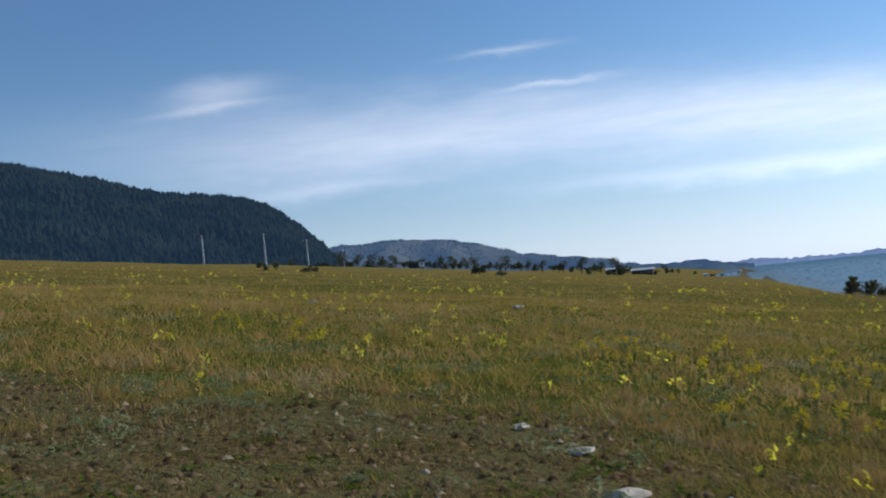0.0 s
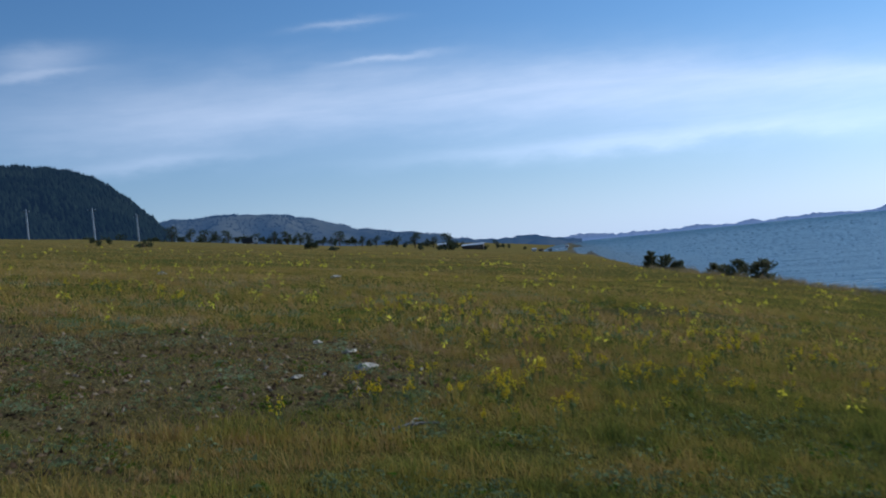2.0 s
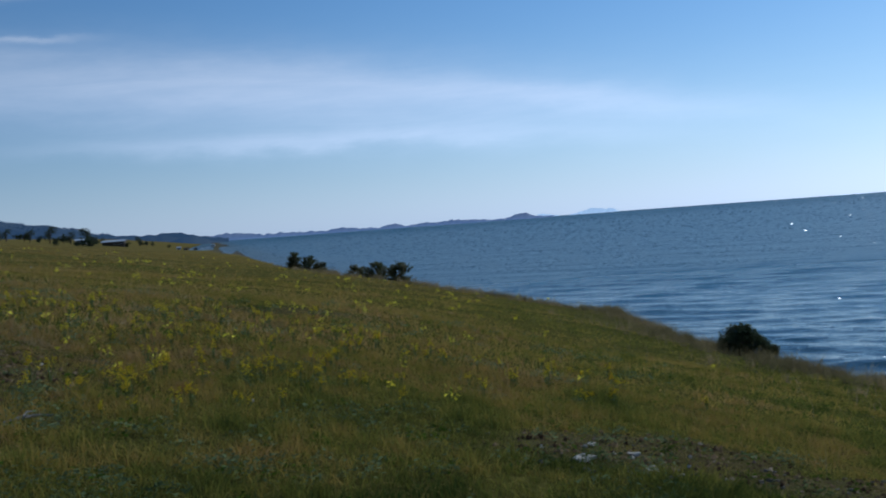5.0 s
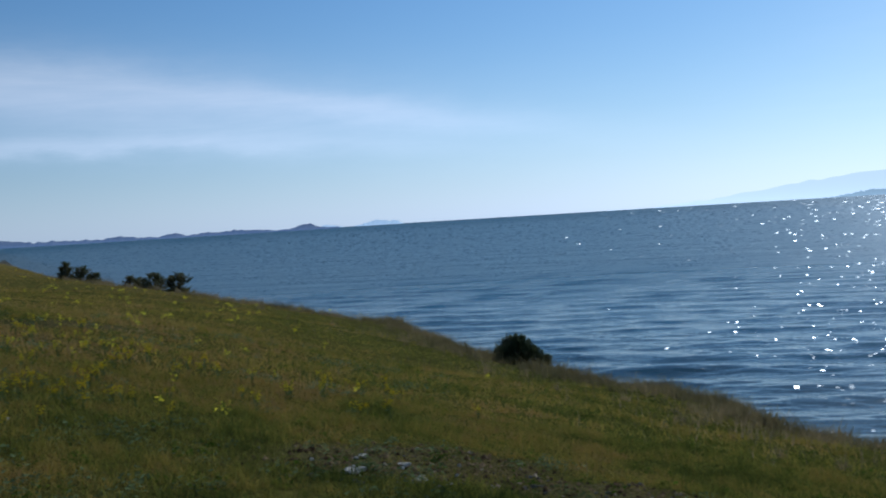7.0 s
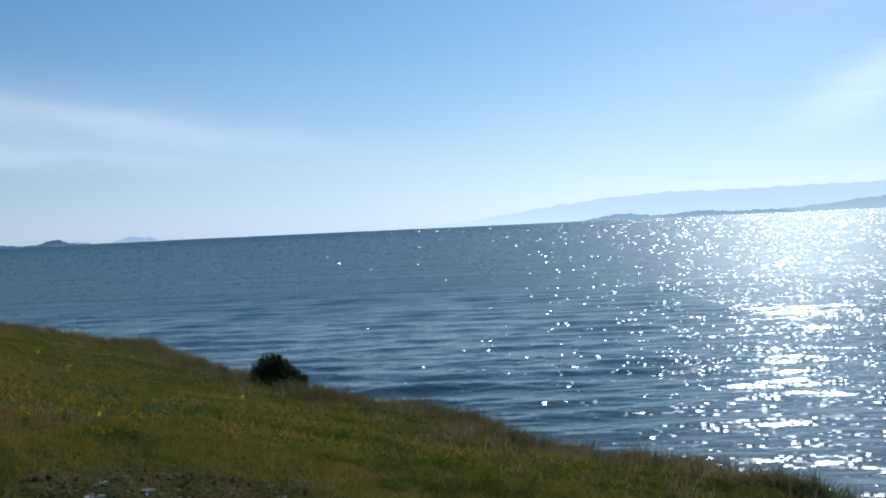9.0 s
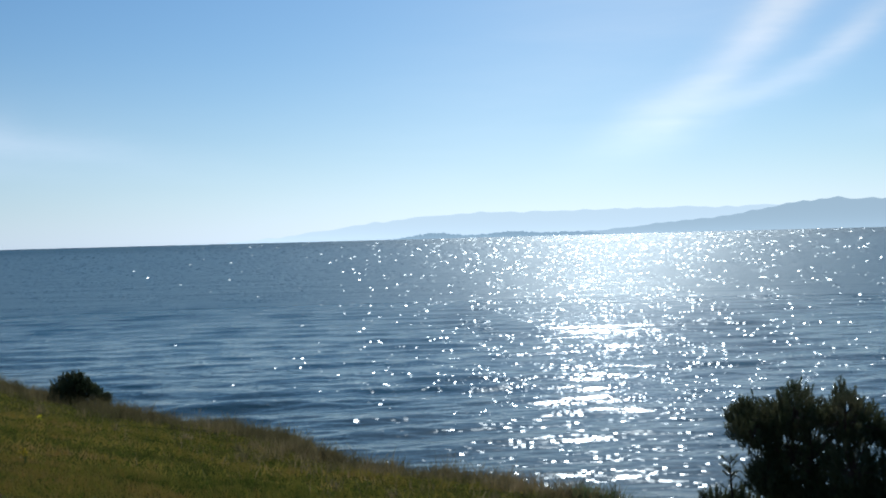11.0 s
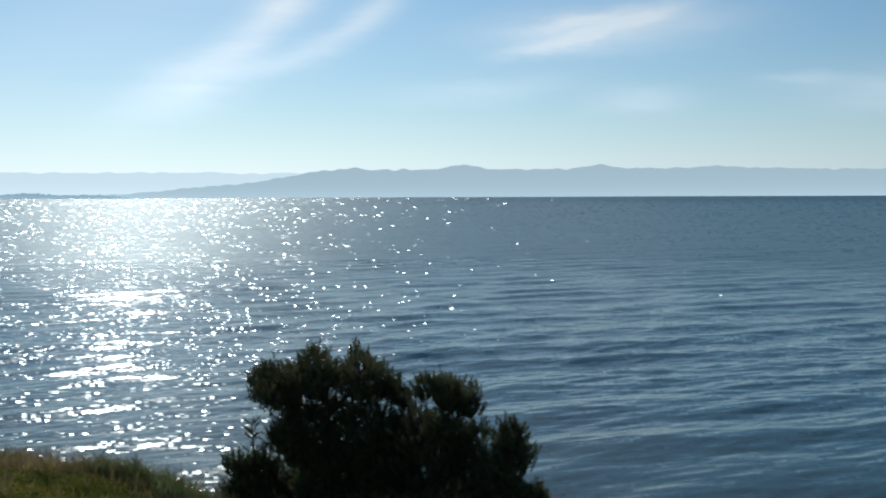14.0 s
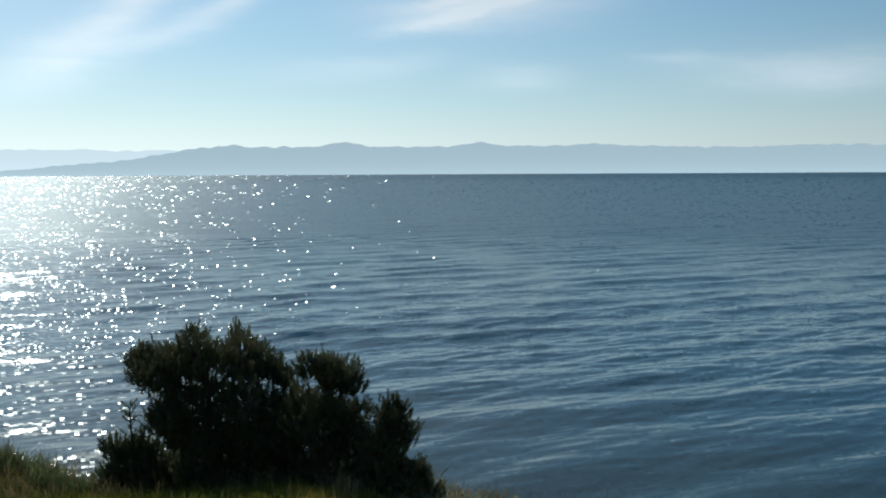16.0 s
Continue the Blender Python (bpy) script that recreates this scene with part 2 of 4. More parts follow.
def water_material():
    m, k = material("lake_water")
    p = place(k)
    turned = k.stretch(p, (1, 1, 1), (0, 0, radians(WAVE_AZ)))
    r1 = k.noise(k.stretch(turned, (0.30, 1.0, 1)), 0.55, 4, 0.6)
    r2 = k.noise(k.stretch(turned, (0.45, 1.1, 1)), 2.4, 3, 0.55)
    gust = k.ramp(k.noise(k.stretch(turned, (0.4, 1, 1)), 0.02, 3), [(0.35, 0.7), (0.65, 1.15)])
    r3 = k.noise(k.stretch(turned, (0.6, 1.1, 1)), 7.0, 2, 0.5)
    r0 = k.noise(k.stretch(turned, (0.22, 1.0, 1)), 0.11, 3, 0.6)
    h = k.math("ADD", k.math("MULTIPLY", r1, 0.19), k.math("MULTIPLY", r2, 0.035))
    h = k.math("MULTIPLY", h, k.math("MULTIPLY", gust, k.field("breeze")))
    h = k.math("ADD", h, k.math("MULTIPLY", r3, k.math("MULTIPLY", k.field("wavelets"), 0.008)))
    h = k.math("MULTIPLY_ADD", k.math("MULTIPLY", r0, k.field("glitter")), 0.7, h)
    n = bump(k, h, 1.0, 1.0)
    # facets of wind ripples, tilted each its own way
    tilt = k.add("ShaderNodeAttribute")
    tilt.attribute_name = "ripple"
    total = k.add("ShaderNodeVectorMath")
    k.put(total.inputs[0], k.add("ShaderNodeNewGeometry").outputs["Normal"]), k.put(total.inputs[1], tilt.outputs["Vector"])
    unit = k.add("ShaderNodeVectorMath")
    unit.operation = "NORMALIZE"
    k.put(unit.inputs[0], total.outputs[0])
    col = k.mix(k.field("shallow"), (0.011, 0.077, 0.108), (0.011, 0.038, 0.034))
    soft = k.add("ShaderNodeVectorMath")
    soft.operation = "MULTIPLY_ADD"
    k.put(soft.inputs[0], tilt.outputs["Vector"]), k.put(soft.inputs[2], n)
    part_tilt = k.math("MULTIPLY_ADD", k.field("glitter"), 0.04, 0.16)
    k.put(soft.inputs[1], k.add("ShaderNodeCombineXYZ", X=part_tilt, Y=part_tilt).outputs[0])
    even = k.add("ShaderNodeVectorMath")
    even.operation = "NORMALIZE"
    k.put(even.inputs[0], soft.outputs[0])
    chop = k.field("chop")
    w = principled(k, col, k.math("MULTIPLY_ADD", k.field("glitter"), 0.22, k.math("MULTIPLY_ADD", chop, 0.10, 0.08)), 0, 0.2, even.outputs[0])
    k.put(w.inputs["Specular IOR Level"], k.math("MULTIPLY_ADD", k.field("glitter"), -0.04, 0.135))
    w.inputs["IOR"].default_value = 1.333
    # the ripple faces that mirror the sun
    face = k.add("ShaderNodeBsdfGlossy", Roughness=k.math("MULTIPLY_ADD", k.field("glitter"), 0.03, k.math("MULTIPLY_ADD", chop, 0.03, 0.25)))
    face.distribution = "BECKMANN"
    k.put(face.inputs["Normal"], unit.outputs[0])
    both = k.add("ShaderNodeMixShader", Fac=0.055)
    k.put(both.inputs[1], w.outputs[0]), k.put(both.inputs[2], face.outputs[0])
    # the smallest ripples, too fine to tell apart, spread a broad sheen
    sheen = k.add("ShaderNodeBsdfGlossy", Roughness=0.42)
    k.put(sheen.inputs["Normal"], even.outputs[0])
    water = k.add("ShaderNodeMixShader", Fac=k.math("MULTIPLY_ADD", k.field("glitter"), 0.005, 0.004))
    k.put(water.inputs[1], both.outputs[0]), k.put(water.inputs[2], sheen.outputs[0])
    finish(k, water.outputs[0])
    return m


def blade_material(name, stops, through_light=0.5):
    """Grass and leaves: colour by the single blade and by patches of the meadow."""
    m, k = material(name)
    g = k.add("ShaderNodeNewGeometry")
    own = g.outputs["Random Per Island"]
    p = g.outputs["Position"]
    patch = k.noise(p, 0.55, 5, 0.62)
    wide = k.noise(p, 0.06, 3)
    tuft = k.noise(p, 2.8, 3, 0.6)
    sep = k.add("ShaderNodeSeparateXYZ", Vector=p)
    inland = k.math("ADD", k.math("MULTIPLY", sep.outputs[0], -0.968 * 0.020), k.math("MULTIPLY", sep.outputs[1], 0.25 * 0.020))
    inland = k.math("MINIMUM", k.math("MAXIMUM", k.math("ADD", inland, 0.24), -0.06), 0.34)
    off = k.add("ShaderNodeVectorMath")
    off.operation = "DISTANCE"
    k.put(off.inputs[0], p)
    off.inputs[1].default_value = (3.2, 6.6, 4.5)
    damp = k.math("MULTIPLY", k.math("SUBTRACT", 1.0, k.math("MULTIPLY", off.outputs["Value"], 1 / 7.5), clamp=True), -0.34)
    inland = k.math("ADD", inland, damp)
    f = k.math("ADD", k.math("MULTIPLY", own, 0.22), k.math("ADD", k.math("MULTIPLY", patch, 1.75), k.math("SUBTRACT", k.math("MULTIPLY", wide, 0.6), 1.54)))
    f = k.math("ADD", k.math("MULTIPLY_ADD", tuft, 1.05, inland), f)
    col = k.ramp(f, stops)
    d = k.add("ShaderNodeBsdfDiffuse", Color=col, Roughness=0.6)
    t = k.add("ShaderNodeBsdfTranslucent", Color=col)
    gl = k.add("ShaderNodeBsdfGlossy", Roughness=0.45)
    gl.inputs["Color"].default_value = (0.6, 0.6, 0.6, 1)
    a = k.add("ShaderNodeMixShader", Fac=through_light)
    k.put(a.inputs[1], d.outputs[0]), k.put(a.inputs[2], t.outputs[0])
    b = k.add("ShaderNodeMixShader", Fac=0.004)
    k.put(b.inputs[1], a.outputs[0]), k.put(b.inputs[2], gl.outputs[0])
    finish(k, b.outputs[0])
    return m


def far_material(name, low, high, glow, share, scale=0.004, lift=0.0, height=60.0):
    """Land seen through kilometres of hazy air: its own colour, with the air's light painted in as emission, thicker
    low down by lift.
    """
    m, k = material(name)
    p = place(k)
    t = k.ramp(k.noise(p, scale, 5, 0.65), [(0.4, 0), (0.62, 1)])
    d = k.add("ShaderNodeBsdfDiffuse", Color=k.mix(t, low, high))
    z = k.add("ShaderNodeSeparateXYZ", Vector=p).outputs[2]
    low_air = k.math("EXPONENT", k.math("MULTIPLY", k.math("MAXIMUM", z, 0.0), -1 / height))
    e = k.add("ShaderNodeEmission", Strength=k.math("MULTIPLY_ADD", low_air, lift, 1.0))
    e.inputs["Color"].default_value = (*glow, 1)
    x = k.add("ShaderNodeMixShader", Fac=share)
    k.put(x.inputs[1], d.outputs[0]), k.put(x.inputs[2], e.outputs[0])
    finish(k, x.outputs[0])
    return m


WAVE_AZ = 53.0  # the waves run this way
SOIL = ground_material()
WATER = water_material()
GRASS = blade_material("grass_blades", [(0.0, (0.085, 0.106, 0.019)), (0.32, (0.31, 0.275, 0.046)), (0.52, (0.46, 0.32, 0.068)), (0.76, (0.46, 0.28, 0.092)), (1.0, (0.48, 0.35, 0.16))], 0.28)
# lit copy of GRASS: same blades, brightened about a third for the middle distance
GRASS_LIT = blade_material("grass_blades_lit", [(0.0, (0.10, 0.118, 0.022)), (0.32, (0.41, 0.33, 0.055)), (0.52, (0.59, 0.39, 0.085)), (0.76, (0.61, 0.36, 0.12)), (1.0, (0.66, 0.48, 0.23))], 0.30)
# golden grass, its colour also brightened to offset shade between far blades
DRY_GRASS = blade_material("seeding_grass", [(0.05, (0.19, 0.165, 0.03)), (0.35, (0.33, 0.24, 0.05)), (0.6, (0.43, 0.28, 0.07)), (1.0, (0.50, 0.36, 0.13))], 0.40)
FRINGE = blade_material("bank_grass", [(0.05, (0.15, 0.125, 0.055)), (0.4, (0.29, 0.215, 0.10)), (0.7, (0.42, 0.30, 0.16)), (1.0, (0.50, 0.40, 0.25))], 0.52)
HERB = blade_material("herb_leaves", [(0.0, (0.055, 0.095, 0.008)), (0.5, (0.10, 0.15, 0.014)), (1.0, (0.18, 0.21, 0.03))])
SAGE = blade_material("sage_leaves", [(0.0, (0.12, 0.15, 0.056)), (0.5, (0.21, 0.24, 0.10)), (1.0, (0.33, 0.35, 0.17))])
# sage leaves again, colour lightened to offset the shade of the pines
SAGE_LIT = blade_material("sage_leaves_lit", [(0.0, (0.22, 0.25, 0.15)), (0.5, (0.33, 0.36, 0.24)), (1.0, (0.46, 0.48, 0.36))])
NEEDLES = blade_material("pine_needles", [(0.0, (0.10, 0.115, 0.050)), (0.5, (0.20, 0.175, 0.09)), (1.0, (0.34, 0.25, 0.15))], 0.52)
BARK = mottled("pine_bark", (0.05, 0.032, 0.022), (0.16, 0.10, 0.065), 9.0, 0.9, 0.02)
# leaf colour lightened throughout for the haze in front of the far trees
LEAVES = blade_material("broad_leaves", [(0.0, (0.045, 0.060, 0.034)), (1.0, (0.10, 0.11, 0.06))], 0.3)
# haze is painted into these far lands as emission mixed with their colour
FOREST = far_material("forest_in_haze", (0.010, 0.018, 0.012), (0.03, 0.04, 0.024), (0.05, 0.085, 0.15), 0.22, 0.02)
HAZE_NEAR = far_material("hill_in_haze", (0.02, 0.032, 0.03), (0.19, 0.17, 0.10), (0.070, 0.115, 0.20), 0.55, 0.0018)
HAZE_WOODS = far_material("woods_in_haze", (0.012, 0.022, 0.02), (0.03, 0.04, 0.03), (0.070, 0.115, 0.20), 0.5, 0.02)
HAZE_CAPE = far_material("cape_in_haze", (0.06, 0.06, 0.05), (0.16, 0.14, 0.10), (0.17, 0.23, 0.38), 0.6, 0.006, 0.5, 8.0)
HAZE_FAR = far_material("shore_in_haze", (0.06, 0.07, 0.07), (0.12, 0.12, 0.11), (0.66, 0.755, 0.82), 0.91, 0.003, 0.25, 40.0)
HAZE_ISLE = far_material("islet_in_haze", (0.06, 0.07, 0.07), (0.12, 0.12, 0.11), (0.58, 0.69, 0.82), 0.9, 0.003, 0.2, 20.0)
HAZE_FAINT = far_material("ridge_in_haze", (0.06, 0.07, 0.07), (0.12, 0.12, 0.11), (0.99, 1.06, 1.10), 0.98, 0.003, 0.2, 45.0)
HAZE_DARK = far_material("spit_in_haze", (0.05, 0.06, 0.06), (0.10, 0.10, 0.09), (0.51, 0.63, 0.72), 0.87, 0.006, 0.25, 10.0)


# ---------------------------------------------------------------- ground and lake
def build_ground():
    # rings that widen outwards from the meadow, out to the horizon
    radii = np.concatenate([np.linspace(0.0, 40, 161), 40 * np.power(4900 / 40, np.linspace(0, 1, 190)[1:])])
    turns = np.radians(np.linspace(0, 360, 721))
    r, a = np.meshgrid(radii, turns, indexing="ij")
    x, y = 3 + r * np.sin(a), 8 + r * np.cos(a)
    z = ground_z(x, y)
    u, v = shore_uv(x, y)
    z = np.where(u > 200, -8, z)
    ob = link_mesh("ground", np.stack([x, y, z], -1).reshape(-1, 3), grid_faces(*x.shape)[:, ::-1], SOIL)
    worn = dryness(x, y)
    bank = np.where(v > 250, (1 - step(0.5, 1.4, z)) * step(-12, -4, u - edge_u(v)), step(2.4, 3.8, u - edge_u(v)))
    # golden straw tone growing with distance, brightened against the blades' shade too
    dry = step(14, 150, np.hypot(x, y)) ** 0.6
    for name, val in (("worn", worn), ("bank", bank), ("dry", dry)):
        at = ob.data.attributes.new(name, "FLOAT", "POINT")
        at.data.foreach_set("value", val.astype(np.float32).ravel())
    return tagged(ob, "grassy meadow sloping down to a lake shore", "ground", kind="structure")


def wave_height(x, y, gap):
    r = np.random.RandomState(21)
    z = np.zeros_like(x)
    for i in range(40):
        L = 0.45 * (5.5 / 0.45) ** r.uniform()
        a = radians(WAVE_AZ + r.normal(0, 15))
        kx, ky, p = math.sin(a) * 6.283 / L, math.cos(a) * 6.283 / L, r.uniform(0, 6.283)
        ph = kx * x + ky * y + p + 0.7 * np.sin(0.13 * x / L + 0.31 * y / L + p)
        s = 0.5 + 0.5 * np.sin(ph)
        z += 0.0068 * L ** 0.9 * (s ** 1.7 - 0.4) * step(1.4, 3.0, L / gap) * (1 - (0.42 + 0.42 * (1 - step(1.5, 4.0, L))) * (1 - step(18, 46, np.hypot(x, y))))
    return z


def build_lake():
    r = [9.0]
    while r[-1] < 4900:
        r.append(r[-1] + max(0.11, 1.4 * r[-1] ** 2 / 12600))
        if r[-1] > 600:
            r[-1] = r[-2] * 1.12
    r = np.array(r)
    turns = np.radians(np.concatenate([np.linspace(-8, 10, 60, endpoint=False), np.linspace(10, 114, 1000, endpoint=False), np.linspace(114, 200, 160)]))
    rr, a = np.meshgrid(r, turns, indexing="ij")
    x, y = rr * np.sin(a), rr * np.cos(a)
    gap = np.gradient(r)[:, None]
    z = wave_height(x, y, gap) * (1 - step(60, 420, rr))
    ob = link_mesh("water", np.stack([x, y, z], -1).reshape(-1, 3), grid_faces(*x.shape)[:, ::-1], WATER)
    u, v = shore_uv(x, y)
    depth = u - edge_u(v) - 3.5
    sh = (1 - step(0.0, 18.0, depth + 2.0 * waviness(x, y, 9.0, 8))) * 0.9
    for name, val in (("shallow", sh), ("glitter", step(25, 135, rr)), ("breeze", (0.24 + 0.76 * step(24, 75, rr)) * (1 - 0.9 * step(110, 500, rr))), ("wavelets", (0.35 + 0.65 * step(22, 40, rr)) * (1 - step(50, 130, rr))), ("chop", 0.25 * step(100, 400, rr) + 0.75 * step(400, 1500, rr))):
        at = ob.data.attributes.new(name, "FLOAT", "POINT")
        at.data.foreach_set("value", val.astype(np.float32).ravel())
    # every facet of the surface carries a tilt of its own; close by, four share one
    rows, cols = x.shape[0] - 1, x.shape[1] - 1
    rng = np.random.RandomState(4)
    t = rng.normal(size=(rows, cols, 2))
    i, j = np.meshgrid(np.arange(rows), np.arange(cols), indexing="ij")
    mid = rr[:-1, :-1]
    t = np.where((mid < 40)[..., None], t[i // 2 * 2, j // 2 * 2], t)
    # gusts: streaks of ruffled water between calmer lanes, the wider the farther out
    lane, reach = np.degrees(a[:-1, :-1]) * 0.55, 1200.0 / mid
    gusty = waviness(lane, reach, 1.7, 61) + 0.6 * waviness(lane * 2.2, reach * 2.0, 1.9, 62)
    calm = step(-0.25, 0.15, gusty + 0.9 * step(120, 420, mid))
    t = t * ((0.05 + 0.09 * step(24, 58, mid) + 0.025 * step(50, 200, mid)) * (0.22 + 0.95 * calm))[..., None]
    t = np.concatenate([t, np.zeros((rows, cols, 1))], -1)
    at = ob.data.attributes.new("ripple", "FLOAT_VECTOR", "FACE")
    at.data.foreach_set("vector", t.astype(np.float32).ravel())
    return tagged(ob, "wind-rippled blue lake glittering in the sun", "lake", kind="structure")


build_ground()
build_lake()


# ---------------------------------------------------------------- hills, capes and far shores
def hill_range(name, label, mat, az0, az1, dist, crest, depth=0.35, rough=0.0, foot=-0.6, seed=1, kind="structure", n=260, rows=26):
    """A range of hills between two headings; crest(az) is its height in degrees as seen from the meadow."""
    az = np.linspace(az0, az1, n)
    top = 6.3 + dist * np.tan(np.radians(crest(az)))
    f = np.linspace(-1, 1, rows)
    A, F = np.meshgrid(az, f, indexing="ij")
    d = dist * (1 + depth * F)
    prof = np.where(F < 0, np.sin((1 + F) * math.pi / 2) ** 1.15, np.cos(F * math.pi / 2))
    x, y = d * np.sin(np.radians(A)), d * np.cos(np.radians(A))
    base = 6.3 + dist * math.tan(radians(foot))
    z = base + (top[:, None] - base) * prof
    z = z + rough * dist * 0.01 * waviness(x, y, dist * 0.06, seed) * prof * (1 - prof) * 4
    ob = link_mesh(name, np.stack([x, y, z], -1).reshape(-1, 3), grid_faces(n, rows), mat)
    return tagged(ob, label, "hill", kind=kind), (x, y, z)


def bumps(base, *hills):
    """A crest line: an even height and rounded rises (heading, height, half width)."""
    def crest(a):
        z = base + 0 * a
        for c, h, w in hills:
            z = z + h * np.exp(-((a - c) / w) ** 2)
        return z
    return crest


def ripples(crest, seed, size, high):
    return lambda a: crest(a) + high * waviness(a, 0 * a, size, seed)


def dark_hill_crest(a):
    return 0.1 + 5.6 / (1 + np.exp((a + 6.2) / 1.4)) + 2.0 * step(11.5, 22, -a) + 0.05 * waviness(a, 0 * a, 1.1, 4)


def middle_hill_crest(a):
    return 0.2 + 2.9 / (1 + np.exp((a - 3.7) / 2.0)) - 0.25 / (1 + np.exp((a + 3.2) / 1.0)) + 0.5 * np.exp(-((a - 7.0) / 2.2) ** 2) + 0.04 * waviness(a, 0 * a, 1.5, 9)


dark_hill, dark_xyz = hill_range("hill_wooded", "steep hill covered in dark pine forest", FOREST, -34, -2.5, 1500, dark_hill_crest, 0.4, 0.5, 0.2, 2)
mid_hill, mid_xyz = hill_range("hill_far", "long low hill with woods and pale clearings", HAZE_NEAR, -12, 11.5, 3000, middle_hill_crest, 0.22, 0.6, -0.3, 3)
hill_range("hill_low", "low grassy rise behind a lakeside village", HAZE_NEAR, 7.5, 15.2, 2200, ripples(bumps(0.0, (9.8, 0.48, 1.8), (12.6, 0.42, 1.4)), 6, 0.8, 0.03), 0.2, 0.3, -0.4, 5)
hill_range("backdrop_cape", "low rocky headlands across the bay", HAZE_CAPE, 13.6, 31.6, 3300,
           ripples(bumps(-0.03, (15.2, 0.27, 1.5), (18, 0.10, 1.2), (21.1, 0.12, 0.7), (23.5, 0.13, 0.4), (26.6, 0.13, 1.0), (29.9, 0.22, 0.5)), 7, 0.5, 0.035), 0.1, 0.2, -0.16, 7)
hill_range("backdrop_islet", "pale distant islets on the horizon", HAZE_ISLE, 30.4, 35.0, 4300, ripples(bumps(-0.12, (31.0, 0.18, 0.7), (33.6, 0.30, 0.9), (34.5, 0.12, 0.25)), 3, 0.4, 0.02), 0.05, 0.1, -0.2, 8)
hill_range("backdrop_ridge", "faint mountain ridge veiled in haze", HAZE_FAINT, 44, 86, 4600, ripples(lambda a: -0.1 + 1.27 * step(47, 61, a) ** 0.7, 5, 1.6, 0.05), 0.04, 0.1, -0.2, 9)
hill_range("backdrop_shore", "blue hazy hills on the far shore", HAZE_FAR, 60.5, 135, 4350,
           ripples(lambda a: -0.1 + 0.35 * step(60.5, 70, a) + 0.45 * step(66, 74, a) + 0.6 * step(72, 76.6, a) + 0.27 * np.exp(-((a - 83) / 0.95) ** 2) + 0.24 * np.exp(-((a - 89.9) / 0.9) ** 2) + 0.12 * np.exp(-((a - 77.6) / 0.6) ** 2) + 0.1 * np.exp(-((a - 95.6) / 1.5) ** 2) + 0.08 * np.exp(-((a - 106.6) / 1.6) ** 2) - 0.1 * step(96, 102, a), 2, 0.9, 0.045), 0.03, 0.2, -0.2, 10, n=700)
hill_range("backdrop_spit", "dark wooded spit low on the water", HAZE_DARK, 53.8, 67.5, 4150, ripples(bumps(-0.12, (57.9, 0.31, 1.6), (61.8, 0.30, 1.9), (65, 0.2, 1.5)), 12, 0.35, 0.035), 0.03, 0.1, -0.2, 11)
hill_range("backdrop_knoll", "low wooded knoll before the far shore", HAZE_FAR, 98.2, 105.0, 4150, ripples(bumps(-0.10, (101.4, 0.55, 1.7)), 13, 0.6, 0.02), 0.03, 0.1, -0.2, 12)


# ---------------------------------------------------------------- trees and woods
def tube(bm, points, radii, sides=7):
    """A tapered round limb through the points."""
    rings = []
    for i, p in enumerate(points):
        a, b = points[max(i - 1, 0)], points[min(i + 1, len(points) - 1)]
        t = (Vector(b) - Vector(a)).normalized()
        s = t.cross(Vector((0.31, 0.87, 0.37))).normalized()
        w = t.cross(s)
        rings.append([bm.verts.new(Vector(p) + (s * math.cos(q) + w * math.sin(q)) * radii[i]) for q in [6.2832 * j / sides for j in range(sides)]])
    for lo, hi in zip(rings, rings[1:]):
        for j in range(sides):
            bm.faces.new((lo[j], lo[(j + 1) % sides], hi[(j + 1) % sides], hi[j]))
    bm.faces.new(rings[0][::-1]), bm.faces.new(rings[-1])


def needle_tufts(rng, places, axes, count, length, needle, width):
    """Bottle-brush shoots: needles standing off each twig end."""
    n = len(places)
    p, a = np.repeat(places, count, 0), np.repeat(axes, count, 0)
    s = rng.uniform(0, 1, n * count)
    side = np.cross(a, rng.normal(size=(n * count, 3)))
    side /= np.linalg.norm(side, axis=1)[:, None] + 1e-9
    lean = np.radians(rng.uniform(22, 68, n * count))[:, None]
    d = a * np.cos(lean) + side * np.sin(lean)
    root = p + a * (s * length)[:, None]
    tip = root + d * (needle * rng.uniform(0.75, 1.15, n * count))[:, None]
    w = np.cross(d, a)
    w /= np.linalg.norm(w, axis=1)[:, None] + 1e-9
    v = np.stack([root - w * width / 2, root + w * width / 2, tip], 1).reshape(-1, 3)
    return v


